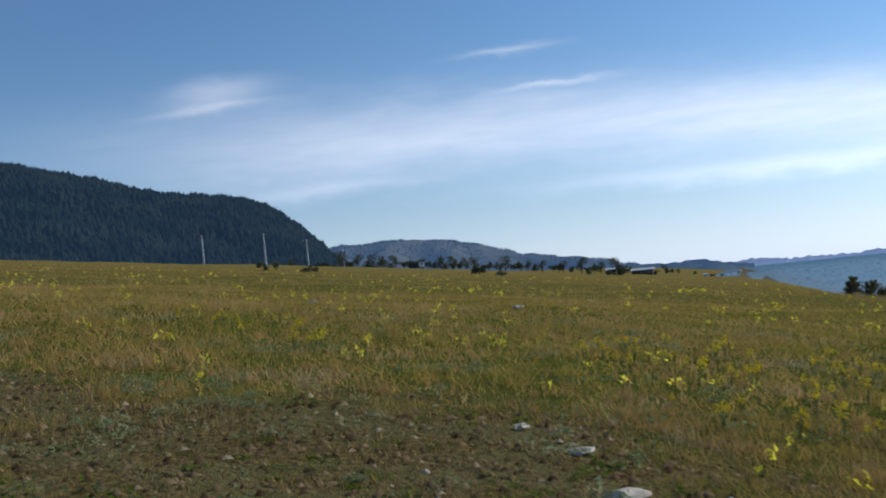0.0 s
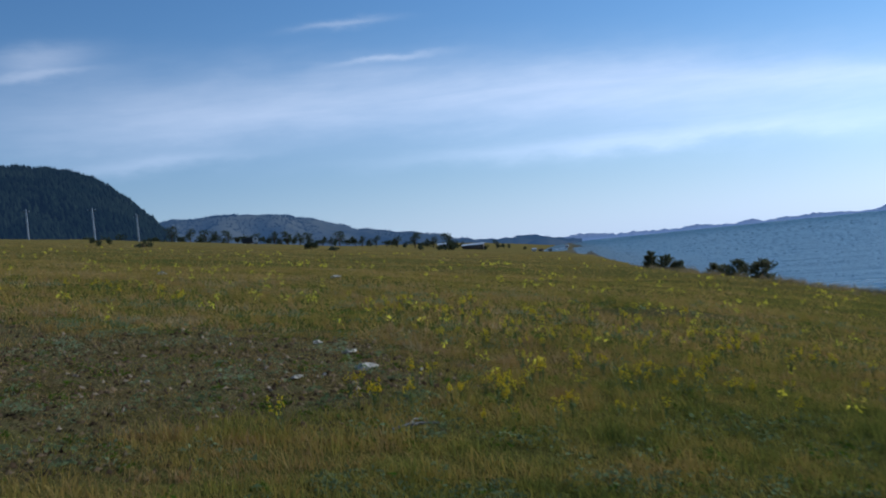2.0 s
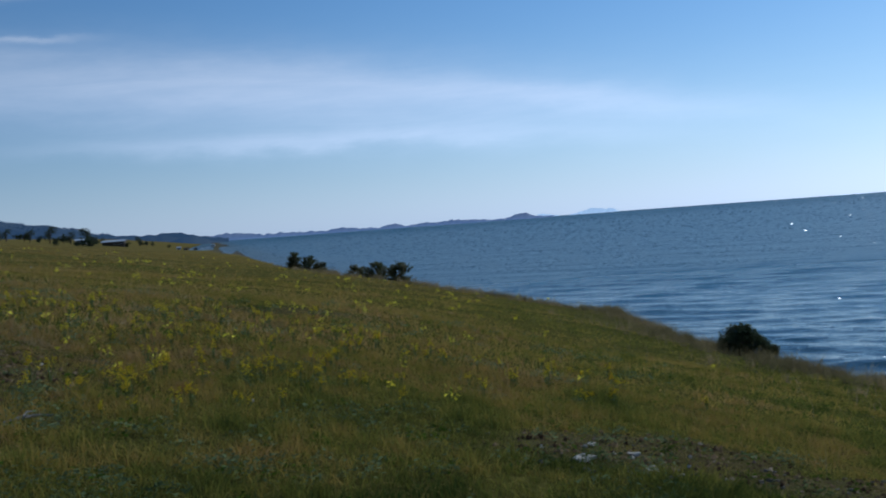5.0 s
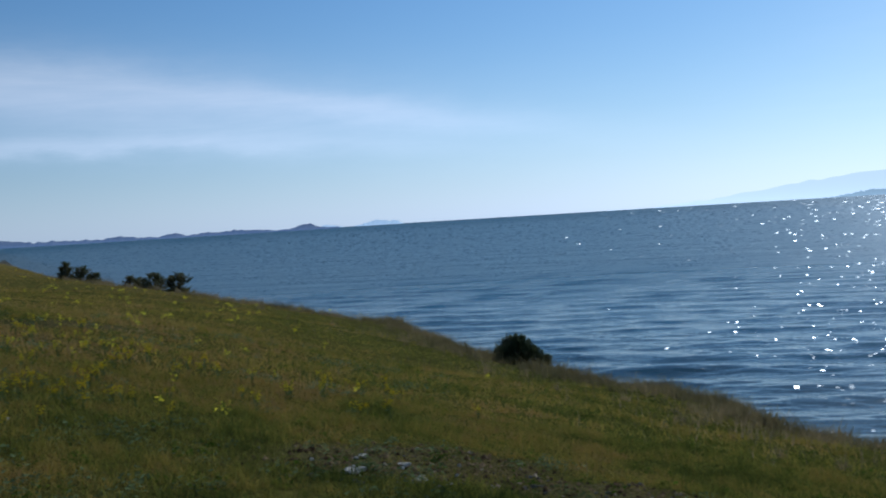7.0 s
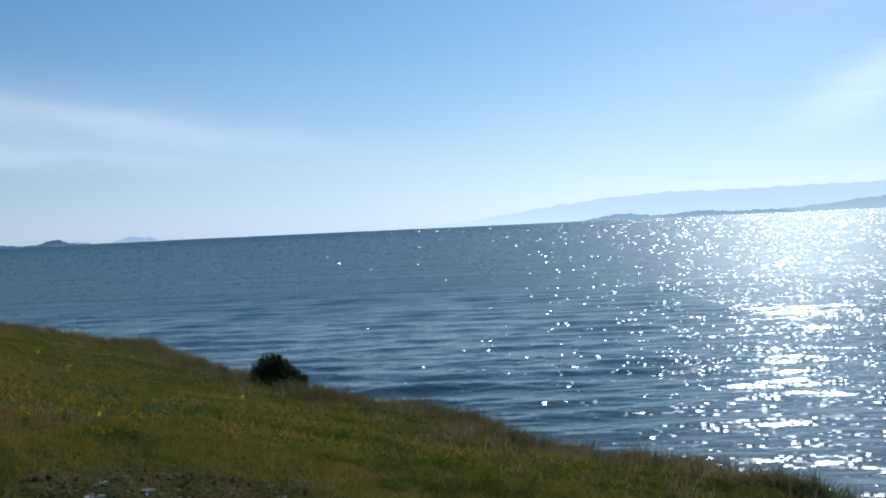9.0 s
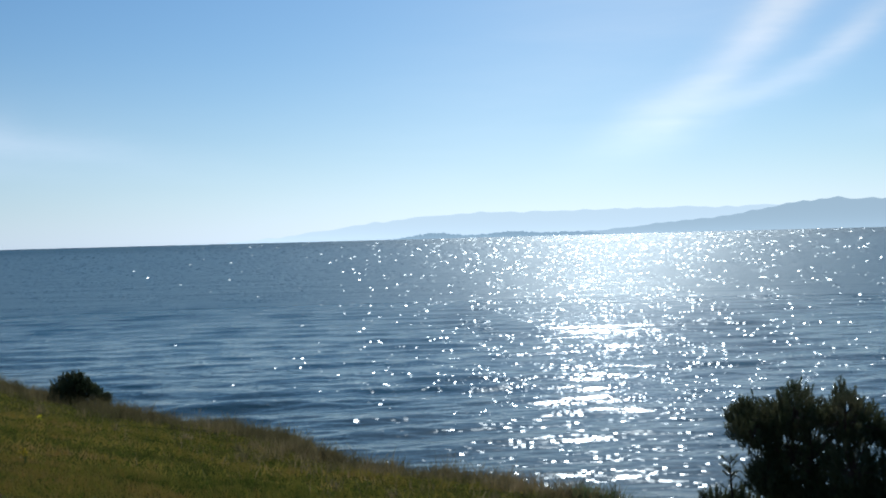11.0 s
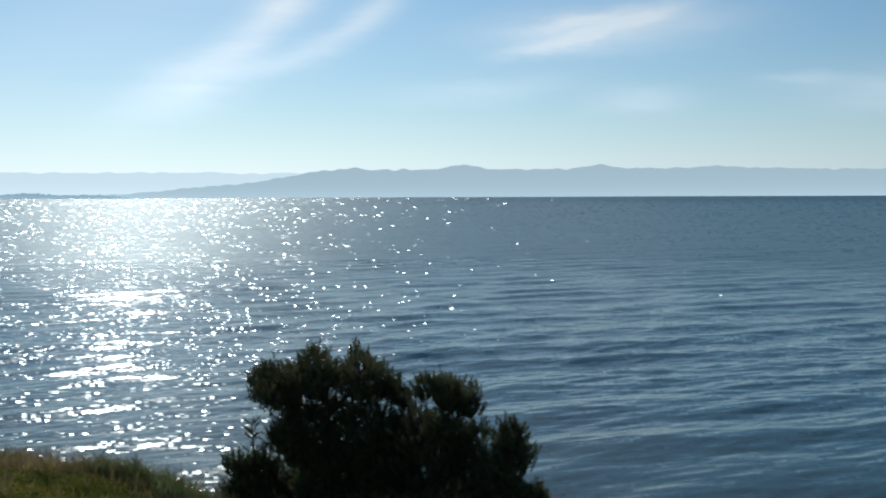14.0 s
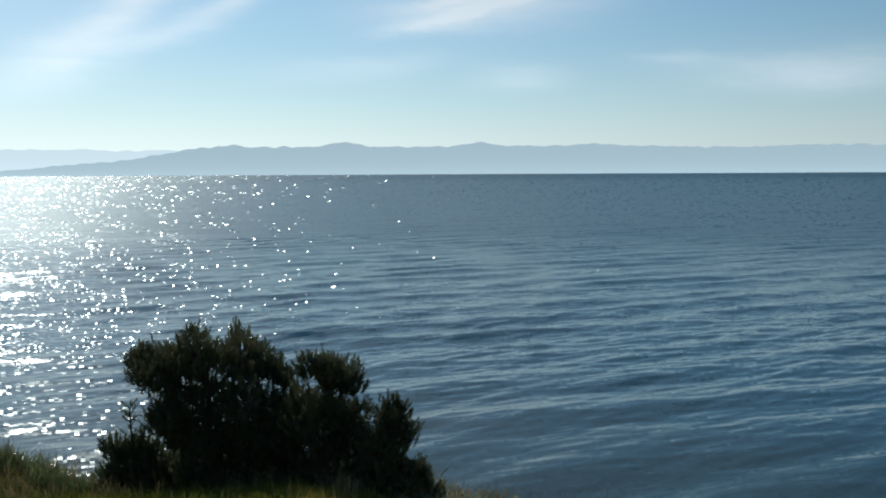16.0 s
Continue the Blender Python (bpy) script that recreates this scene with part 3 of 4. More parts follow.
def pine(height, spread, seed, bare=0.03, bushy=0.55, tufts=19, count=40, coarse=1.0, lean=(0, 0)):
    """A young pine: trunk, limbs in whorls that turn upwards, needles on the twig ends."""
    rng = np.random.RandomState(seed)
    tree = new("pine_tree")
    bm = bmesh.new()
    top = Vector((lean[0], lean[1], height * 0.93))
    spine = [Vector((lean[0] * f * f + 0.03 * math.sin(5 * f + seed), lean[1] * f * f + 0.03 * math.cos(4 * f + seed), height * 0.93 * f - 0.15 * (f == 0))) for f in np.linspace(0, 1, 7)]
    tube(bm, spine, [0.028 * height * (1 - 0.85 * f) for f in np.linspace(0, 1, 7)], 8)
    part("trunk", bm, BARK, tree)
    bl = bmesh.new()
    P, A = [], []
    levels = max(6, int(height / 0.17))
    for i in range(levels):
        f = bare + (0.97 - bare) * (i + rng.uniform(-0.3, 0.3)) / levels
        f = min(max(f, bare), 0.97)
        start = spine[0].lerp(spine[-1], f)
        reach = spread * (0.55 + 0.55 * math.sin(math.pi * min(1, 0.22 + f * 0.80))) * (1.0 - bushy * f ** 3) if bushy > 0.2 else spread * (0.36 + 0.60 * step(0.3, 0.55, f) - 0.12 * step(0.9, 1.02, f))
        for j in range(rng.randint(6, 9)):
            q = rng.uniform(0, 6.283)
            r = reach * rng.uniform(0.4, 1.08)
            up = height * rng.uniform(0.05, 0.22 if bushy > 0.2 else 0.14) * (1.1 - 0.3 * f) * (0.25 + 0.75 * step(0.05, 0.4, f))
            out = Vector((math.cos(q), math.sin(q), 0))
            pts = [start + out * r * t + Vector((0, 0, up * t * t)) for t in (0, 0.35, 0.7, 1.0)]
            tube(bl, pts, [0.010 * height * (1 - 0.5 * f), 0.007 * height, 0.004 * height, 0.0025 * height], 5)
            for m in range(tufts if bushy > 0.2 else int(tufts * 1.6)):
                t = 1.0 if m == 0 else rng.uniform(0.3, 1.0)
                base = start + out * r * t + Vector((0, 0, up * t * t))
                sidew = Vector((-math.sin(q), math.cos(q), 0)) * rng.uniform(-1, 1) * 0.24 * spread * (1.25 - t)
                ax = (out * rng.uniform(0.1, 0.8) + sidew * 0.9 + Vector((0, 0, rng.uniform(0.5, 1.2)))).normalized()
                P.append(base + sidew + Vector((0, 0, rng.uniform(-0.05, 0.06) * height)))
                A.append(ax)
    for m in range(5):
        P.append(spine[-1] + Vector((rng.uniform(-0.06, 0.06), rng.uniform(-0.06, 0.06), -0.03 * m))), A.append(Vector((rng.uniform(-0.3, 0.3), rng.uniform(-0.3, 0.3), 1)).normalized())
    part("branchwork", bl, BARK, tree)
    v = needle_tufts(rng, np.array(P), np.array(A), count, 0.16 * coarse, 0.09 * coarse, 0.018 * coarse)
    crown = link_mesh("crown", v, np.arange(len(v)).reshape(-1, 3), NEEDLES, tree, smooth=False)
    tagged(crown, "dark green needle tufts")
    return tree


def stand(ob, x, y, turn=0.0, sink=0.04, size=1.0):
    ob.matrix_basis = pose(x, y, float(ground_z(x, y)) - sink, 0, 0, turn) @ Matrix.Diagonal((size, size, size, 1))
    return ob


def spot(az, u, eye=(0.37, 0.37)):
    """The place at a heading from the meadow and u metres towards the lake."""
    d = (u - (0.968 * eye[0] - 0.25 * eye[1])) / (0.968 * math.sin(radians(az)) - 0.25 * math.cos(radians(az)))
    return eye[0] + d * math.sin(radians(az)), eye[1] + d * math.cos(radians(az))


def lobed_pine(height, lobes, seed, leader=0.0, size=1.0):
    """A dense young pine: limbs run from the trunk into rounded masses (x, z, radius) thick with upright needle shoots."""
    rng = np.random.RandomState(seed)
    tree = new("pine_tree")
    spine = [Vector((0.04 * math.sin(3 * f + seed), 0.04 * math.cos(4 * f + seed), height * f - 0.2 * (f == 0))) for f in np.linspace(0, 1, 7)]
    bm, bl = bmesh.new(), bmesh.new()
    tube(bm, spine, [0.026 * height * (1 - 0.85 * f) + 0.004 for f in np.linspace(0, 1, 7)], 8)
    P, A = [], []
    for x, z, r in lobes:
        y = rng.uniform(-0.35, 0.35) * min(1, 2 * r)
        for depth in ((y,) if r < 0.3 else (y - 0.55 * r, y + 0.55 * r)):
            c = Vector((x, depth, z))
            start = spine[0].lerp(spine[-1], min(0.95, max(0.06, (z - 0.55 * r - 0.3 * abs(x)) / height)))
            end = c + Vector((0, 0, 0.2 * r))
            tube(bl, [start, start.lerp(end, 0.5) + Vector((0, 0, -0.05)), end], [0.030 * size, 0.020 * size, 0.008 * size], 6)
            n = int(560 * r * r / (0.3 + r) / size) + 50
            for i in range(n):
                d = Vector(rng.normal(size=3)).normalized()
                d.z = d.z * 0.9 + 0.12
                # shoots gather into small heads on the outside of each mass
                head = math.sin(5.1 * d.x / size + seed) + math.sin(4.3 * d.y / size + x * 9) + math.sin(4.7 * d.z / size + z * 7)
                at = c + d * r * (rng.uniform(0.2, 1.0) ** 0.5) * (0.84 + 0.13 * head + 0.22 * rng.uniform() ** 4)
                P.append(at)
                A.append((d * rng.uniform(0.2, 0.85) + Vector((rng.normal() * 0.18, rng.normal() * 0.18, 0.9))).normalized())
                if i % 6 == 0:
                    tube(bl, [end, at], [0.010 * size, 0.004 * size], 4)
    for i in range(int(leader * 14)):
        q, f = rng.uniform(0, 6.28), rng.uniform(0.72, 1.0)
        base = spine[0].lerp(spine[-1], f)
        out = Vector((math.cos(q), math.sin(q), 0.9))
        tip = base + out * 0.13 * (1.15 - f) * leader
        tube(bm, [base, tip], [0.010, 0.005], 4)
        P.append(tip), A.append(out.normalized())
    part("trunk", bm, BARK, tree)
    part("branchwork", bl, BARK, tree)
    v = needle_tufts(rng, np.array(P), np.array(A), 36, 0.145 * size, 0.065 * size, 0.013 * size)
    tagged(link_mesh("crown", v, np.arange(len(v)).reshape(-1, 3), NEEDLES, tree, smooth=False), "dark green needle tufts")
    return tree


# pines on the brink of the bank: heading, metres towards the lake, height, masses
for az, u, height, leader, label, lobes in (
        (76.25, 15.0, 2.2, 0, "tallest young pine on the bank, broad flat crown", ((-0.78, 1.92, 0.46), (-0.95, 2.08, 0.28), (-0.22, 2.12, 0.48), (0.45, 2.08, 0.5), (0.82, 1.95, 0.28), (-0.28, 1.52, 0.54), (0.5, 1.45, 0.5), (0.05, 0.95, 0.48), (0.62, 0.85, 0.44), (-0.62, 1.3, 0.32), (-0.45, 1.0, 0.3), (-0.2, 0.5, 0.42), (0.4, 0.42, 0.46))),
        (72.45, 15.0, 1.5, 1, "small pine with a bare pointed leader", ((-0.26, 0.80, 0.24), (0.13, 0.80, 0.27), (-0.18, 0.40, 0.36), (0.34, 0.42, 0.36), (0.05, 0.55, 0.32), (0.6, 0.4, 0.3))),
        (79.85, 15.2, 1.75, 0, "slim dark green pine among its neighbours", ((0.0, 1.72, 0.19), (0.03, 1.42, 0.28), (-0.05, 0.95, 0.42), (0.0, 0.42, 0.42))),
        (82.05, 15.1, 1.95, 0, "young dark green pine with stepped crown", ((-0.22, 1.86, 0.25), (0.12, 1.68, 0.32), (0.33, 1.60, 0.22), (-0.28, 1.2, 0.48), (0.26, 1.02, 0.46), (-0.2, 0.55, 0.5), (0.45, 0.5, 0.42))),
        (85.25, 15.1, 1.4, 0, "low dark green pine on the bank", ((0.06, 1.32, 0.19), (0.08, 1.02, 0.30), (-0.12, 0.66, 0.40), (0.1, 0.32, 0.36))),
        (86.65, 15.1, 0.6, 0, "knee-high pine at the edge of the bank", ((-0.02, 0.52, 0.17), (0.12, 0.30, 0.25), (-0.16, 0.25, 0.25)))):
    x, y = spot(az, u)
    tagged(stand(lobed_pine(height, lobes, int(az * 10), leader), x, y, -az, 0.22), label, "tree", "pines on the bank")
x, y = spot(40.1, 15.2)
tagged(stand(lobed_pine(0.85, ((-0.5, 0.42, 0.36), (0.0, 0.48, 0.42), (-0.28, 0.74, 0.26), (0.08, 0.80, 0.24), (0.4, 0.45, 0.34), (0.72, 0.22, 0.28), (0.98, 0.08, 0.22)), 21, 0, 1.25), x, y, -40.1, 0.06, 0.86), "low bushy dark pine at the edge of the bank", "tree", "pines on the bank")
for az, u, height, spread, seed in ((18.25, 6.3, 1.35, 0.55, 13), (18.95, 7.2, 1.1, 0.7, 14), (19.5, 8.0, 0.9, 0.6, 15),
                                    (21.3, 9.6, 1.2, 0.75, 16), (22.3, 10.3, 1.3, 0.9, 17), (23.4, 11.2, 1.1, 0.85, 18)):
    x, y = spot(az, u)
    tagged(stand(pine(height, spread, seed, tufts=6, count=28, coarse=1.8), x, y), "low bushy dark pine at the edge of the bank", "tree", "pines on the bank")


def clump_cloud(rng, n, blobs, size):
    """Leaf clumps as small bent triangles inside a few rounded masses (x, y, z, radius)."""
    w = np.array([b[3] ** 2 for b in blobs])
    pick = rng.choice(len(blobs), n, p=w / w.sum())
    b = np.array(blobs)[pick]
    d = rng.normal(size=(n, 3))
    d /= np.linalg.norm(d, axis=1)[:, None]
    c = b[:, :3] + d * (b[:, 3] * rng.uniform(0.55, 1.05, n))[:, None]
    t = rng.normal(size=(n, 3, 3)) * size
    return (c[:, None] + t).reshape(-1, 3)


def broad_tree(height, seed, wide=0.4, leaf=0.25, n=420):
    rng = np.random.RandomState(seed)
    tree = new("tree")
    bm = bmesh.new()
    tube(bm, [Vector((0, 0, -0.2)), Vector((0.05 * height, 0, 0.3 * height)), Vector((0, 0.03 * height, 0.7 * height))], [0.04 * height, 0.03 * height, 0.012 * height], 7)
    for j in range(4):
        q = j * 1.57 + rng.uniform(-0.4, 0.4)
        tube(bm, [Vector((0.03 * height, 0, 0.3 * height)), Vector((math.cos(q) * 0.15, math.sin(q) * 0.15, 0.5)) * height, Vector((math.cos(q) * 0.24, math.sin(q) * 0.24, 0.7)) * height], [0.02 * height, 0.012 * height, 0.005 * height], 5)
    part("trunk", bm, BARK, tree)
    blobs = [(rng.uniform(-1, 1) * wide * 0.6 * height, rng.uniform(-1, 1) * wide * 0.6 * height, height * rng.uniform(0.35, 0.82), height * rng.uniform(0.14, 0.26)) for _ in range(9)]
    v = clump_cloud(rng, n, blobs, leaf)
    link_mesh("crown", v, np.arange(len(v)).reshape(-1, 3), LEAVES, tree, smooth=False)
    return tree


def shrub(height, seed, wide=0.8):
    rng = np.random.RandomState(seed)
    ob = new("shrub")
    bm = bmesh.new()
    for j in range(6):
        q = j * 1.05
        tube(bm, [Vector((0, 0, -0.1)), Vector((math.cos(q) * 0.25, math.sin(q) * 0.25, 0.45)) * height, Vector((math.cos(q) * 0.5 * wide, math.sin(q) * 0.5 * wide, 0.8)) * height], [0.025 * height, 0.018 * height, 0.006 * height], 5)
    part("stems", bm, BARK, ob)
    blobs = [(rng.uniform(-1, 1) * wide * 0.7 * height, rng.uniform(-1, 1) * wide * 0.7 * height, height * rng.uniform(0.25, 0.75), height * rng.uniform(0.2, 0.32)) for _ in range(7)]
    v = clump_cloud(rng, 300, blobs, 0.09 * height)
    link_mesh("foliage", v, np.arange(len(v)).reshape(-1, 3), LEAVES, ob, smooth=False)
    return ob


def far_spot(az, d):
    return 0.2 + d * math.sin(radians(az)), 0.5 + d * math.cos(radians(az))


# belt of trees where the meadow ends
belt_kinds = [broad_tree(h, s, w) for h, s, w in ((6.0, 31, 0.42), (7.5, 32, 0.34), (5.0, 33, 0.6), (8.0, 34, 0.36), (4.0, 35, 0.7))]
rng = np.random.RandomState(77)
belt = []
for i in range(74):
    az = -12.5 + 16.0 * i / 60 + rng.uniform(-0.15, 0.15) if i < 60 else 3.8 + 0.36 * (i - 60) + rng.uniform(-0.1, 0.1)
    belt.append((az, rng.uniform(520, 640), rng.uniform(0.75, 1.15)))
for i, (az, d, size) in enumerate(belt):
    src = belt_kinds[i % 5]
    x, y = far_spot(az, d)
    m = pose(x, y, float(ground_z(x, y)) - 0.2, 0, 0, rng.uniform(0, 360))
    ob = copy_thing(src, m) if i >= 5 else src
    ob.matrix_basis = m @ Matrix.Diagonal((size, size, size, 1))
    tagged(ob, "dark leafy tree in the belt behind the meadow", "tree", "tree belt")
for i, (az, d, size) in enumerate(((8.9, 900, 1.0), (9.15, 930, 0.8), (9.5, 900, 0.9), (10.9, 960, 1.1), (11.05, 950, 1.0), (11.25, 970, 0.9), (11.5, 950, 0.7), (12.3, 900, 0.6))):
    x, y = far_spot(az, d)
    ob = copy_thing(belt_kinds[i % 5], pose(x, y, float(ground_z(x, y)) - 0.2, 0, 0, 50 * i))
    ob.matrix_basis = pose(x, y, float(ground_z(x, y)) - 0.2, 0, 0, 50 * i) @ Matrix.Diagonal((size, size, size, 1))
    tagged(ob, "far dark tree on a low rise", "tree", "far trees")
for az, d, h, seed, w in ((1.57, 150, 1.3, 41, 0.8), (2.68, 150, 0.8, 42, 1.5), (8.65, 330, 3.4, 43, 0.9), (8.0, 340, 1.6, 44, 1.2), (-8.6, 130, 1.1, 45, 1.4), (-6.5, 120, 0.9, 46, 1.2), (9.9, 420, 2.6, 47, 0.8), (10.3, 420, 2.2, 48, 0.8), (7.0, 300, 1.3, 49, 0.8)):
    x, y = far_spot(az, d)
    tagged(stand(shrub(h, seed, w), x, y), "dark rounded shrub in the open meadow", "bush")


def conifers(name, label, xyz, count, high, mat, seed, keep=None):
    """Woods on a far hill: small uneven cones, one mesh."""
    rng = np.random.RandomState(seed)
    X, Y, Z = xyz
    i, j = rng.randint(0, X.shape[0] - 1, count), rng.randint(0, X.shape[1] * 2 // 3, count)
    fi, fj = rng.uniform(size=count), rng.uniform(size=count)
    def at(G):
        return (G[i, j] * (1 - fi) + G[i + 1, j] * fi) * (1 - fj) + (G[i, j + 1] * (1 - fi) + G[i + 1, j + 1] * fi) * fj
    c = np.stack([at(X), at(Y), at(Z)], -1)
    if keep is not None:
        c = c[keep(c)]
    n = len(c)
    h = high * rng.uniform(0.55, 1.25, n)
    w = h * rng.uniform(0.22, 0.36, n)
    ring = np.arange(5) * 6.2832 / 5
    q = ring[None] + rng.uniform(0, 6.28, n)[:, None]
    rr = w[:, None] * rng.uniform(0.7, 1.3, (n, 5))
    low = np.stack([c[:, None, 0] + rr * np.cos(q), c[:, None, 1] + rr * np.sin(q), c[:, None, 2] + 0.12 * h[:, None] + 0 * q], -1)
    tip = c + np.stack([0.1 * w, 0 * w, h], -1)
    v = np.concatenate([low, tip[:, None]], 1).reshape(-1, 3)
    k = np.arange(n)[:, None, None] * 6
    f = (k + np.array([[a, (a + 1) % 5, 5] for a in range(5)])[None]).reshape(-1, 3)
    return tagged(link_mesh(name, v, f, mat, smooth=False), label, "trees", kind="stuff")


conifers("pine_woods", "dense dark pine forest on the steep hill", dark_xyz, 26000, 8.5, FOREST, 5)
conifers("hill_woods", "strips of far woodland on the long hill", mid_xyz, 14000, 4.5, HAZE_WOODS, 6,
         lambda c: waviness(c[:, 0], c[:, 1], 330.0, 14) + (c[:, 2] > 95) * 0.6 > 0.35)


# ---------------------------------------------------------------- grass and flowers
def blades(rng, x, y, high, width, bend, segments):
    n = len(x)
    z = ground_z(x, y) - 0.01
    q, lean = rng.uniform(0, 6.283, n), rng.uniform(0.1, bend, n) * high
    dx, dy = np.cos(q) * lean, np.sin(q) * lean
    t = rng.uniform(0, 6.283, n)
    wx, wy = np.cos(t) * width / 2, np.sin(t) * width / 2
    low = [np.stack([x - wx, y - wy, z], -1), np.stack([x + wx, y + wy, z], -1)]
    tip = np.stack([x + dx, y + dy, z + high], -1)
    if segments == 1:
        v = np.stack(low + [tip], 1).reshape(-1, 3)
        return v, np.arange(len(v)).reshape(-1, 3)
    mid = [np.stack([x + 0.3 * dx - 0.7 * wx, y + 0.3 * dy - 0.7 * wy, z + 0.55 * high], -1), np.stack([x + 0.3 * dx + 0.7 * wx, y + 0.3 * dy + 0.7 * wy, z + 0.55 * high], -1)]
    v = np.stack(low + mid + [tip], 1).reshape(-1, 3)
    k = np.arange(n)[:, None, None] * 5
    return v, (k + np.array([[0, 1, 3], [0, 3, 2], [2, 3, 4]])[None]).reshape(-1, 3)


def scatter(rng, n, r0, r1, az0=-30.0, az1=114.0, grow=2.0):
    r = (rng.uniform(r0 ** grow, r1 ** grow, n)) ** (1 / grow)
    a = np.radians(rng.uniform(az0, az1, n))
    return 0.3 + r * np.sin(a), 0.5 + r * np.cos(a)


def build_grass():
    rng = np.random.RandomState(9)
    for name, label, n, r0, r1, high, width, segs, grow, mat in (
            ("grass_near", "short green and straw-coloured meadow grass", 420000, 2.5, 15, (0.03, 0.13), 0.008, 2, 1.6, GRASS),
            ("grass_middle", "green meadow grass", 250000, 15, 42, (0.04, 0.13), 0.020, 1, 1.4, GRASS_LIT),
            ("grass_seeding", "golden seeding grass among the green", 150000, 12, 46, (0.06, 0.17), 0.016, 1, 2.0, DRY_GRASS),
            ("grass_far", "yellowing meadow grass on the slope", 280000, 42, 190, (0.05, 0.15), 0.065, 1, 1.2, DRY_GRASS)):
        x, y = scatter(rng, n, r0, r1, grow=grow)
        u, v = shore_uv(x, y)
        dry = dryness(x, y)
        keep = (u < edge_u(v) + 3.4) & (rng.uniform(size=n) > dry * 0.62) & (rng.uniform(size=n) < 0.75 + 0.35 * waviness(x, y, 0.7, 15))
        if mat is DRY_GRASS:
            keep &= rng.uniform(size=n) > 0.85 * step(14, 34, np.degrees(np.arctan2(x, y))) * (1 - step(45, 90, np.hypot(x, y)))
        x, y, dry = x[keep], y[keep], dry[keep]
        tall = rng.uniform(0, 1, len(x)) ** 1.7
        tall = (high[0] + (high[1] - high[0]) * tall) * np.clip(1 + 0.35 * waviness(x, y, 2.2, 16) + 0.4 * waviness(x, y, 0.6, 18), 0.25, 2) * (1 - 0.6 * dry)
        v, f = blades(rng, x, y, tall, width * rng.uniform(0.6, 1.3, len(x)), 1.7, segs)
        tagged(link_mesh(name, v, f, mat, smooth=False), label, "grass", kind="stuff")
    # taller fringe on the brink
    n = 34000
    v_ = rng.uniform(-30, 110, n)
    v_ = np.where(rng.uniform(size=n) < 0.6, rng.uniform(-8, 45, n), v_)
    u_ = edge_u(v_) - 0.15 + np.where(rng.uniform(size=n) < 0.5, rng.normal(0, 0.4, n), -rng.exponential(1.3, n))
    x, y = 0.968 * u_ + 0.25 * v_, -0.25 * u_ + 0.968 * v_
    tall = rng.uniform(0.05, 0.30, n) * (1 + 0.5 * waviness(x, y, 1.1, 17) + 0.5 * waviness(x, y, 0.4, 19))
    v, f = blades(rng, x, y, np.clip(tall, 0.04, 0.5), rng.uniform(0.006, 0.014, n), 0.9, 2)
    tagged(link_mesh("grass_fringe", v, f, FRINGE, smooth=False), "long grass fringing the brink of the bank", "grass", kind="stuff")


def tussocks(name, label, rng, x, y, count, high, spread, width, mat):
    n = len(x)
    size = 0.5 + 1.0 * rng.uniform(size=n) ** 1.6
    q, s = rng.uniform(0, 6.283, (n, count)), np.sqrt(rng.uniform(size=(n, count)))
    X = x[:, None] + np.cos(q) * s * spread * size[:, None]
    Y = y[:, None] + np.sin(q) * s * spread * size[:, None]
    H = high * size[:, None] * rng.uniform(0.45, 1.15, (n, count)) * (1.1 - 0.5 * s)
    v, f = blades(rng, X.ravel(), Y.ravel(), H.ravel(), width * rng.uniform(0.6, 1.3, n * count), 0.9, 2)
    tagged(link_mesh(name, v, f, mat, smooth=False), label, "grass", kind="stuff")


def build_tussocks():
    rng = np.random.RandomState(19)
    n = 1500
    v_ = np.where(rng.uniform(size=n) < 0.7, rng.uniform(-8, 35, n), rng.uniform(30, 95, n))
    u_ = edge_u(v_) + 0.05 - np.where(rng.uniform(size=n) < 0.6, np.abs(rng.normal(0, 0.3, n)), rng.exponential(1.2, n))
    tussocks("brink_tufts", "brown seeding tufts along the brink", rng, 0.968 * u_ + 0.25 * v_, -0.25 * u_ + 0.968 * v_, 34, 0.40, 0.18, 0.013, FRINGE)
    az_ = rng.uniform(64.5, 71.2, 34)
    spots = np.array([spot(a, 14.85 + rng.uniform(-0.3, 0.35)) for a in az_])
    tussocks("bank_herbs", "dark bushy herbs on the brink", rng, spots[:, 0], spots[:, 1], 110, 0.36, 0.24, 0.016, SAGE)
    n = 5200
    x, y = scatter(rng, n, 4.0, 26, -28, 100, 1.5)
    u, v = shore_uv(x, y)
    keep = (u < edge_u(v) - 0.5) & (dryness(x, y) < 0.5) & (waviness(x, y, 1.9, 51) > -0.1)
    tussocks("meadow_tufts", "uneven tufts of green and brown grass", rng, x[keep], y[keep], 34, 0.17, 0.13, 0.009, GRASS)


build_grass()
build_tussocks()


# ---------------------------------------------------------------- flowers, stones and small growth
PETAL = blade_material("yellow_petals", [(0.2, (0.82, 0.65, 0.03)), (0.8, (0.94, 0.81, 0.08))], 0.5)
STALK = mottled("green_stalks", (0.12, 0.15, 0.03), (0.21, 0.235, 0.06), 20.0, 0.8)
PALE_ROCK = mottled("pale_limestone", (0.42, 0.34, 0.24), (0.68, 0.58, 0.44), 14.0, 0.95, 0.02, spec=0.05)
GREY_ROCK = mottled("grey_stone", (0.09, 0.075, 0.055), (0.25, 0.21, 0.16), 16.0, 0.95, 0.02, spec=0.05)
DARK_ROCK = mottled("dark_wet_rock", (0.035, 0.032, 0.03), (0.12, 0.11, 0.10), 8.0, 0.7, 0.02)
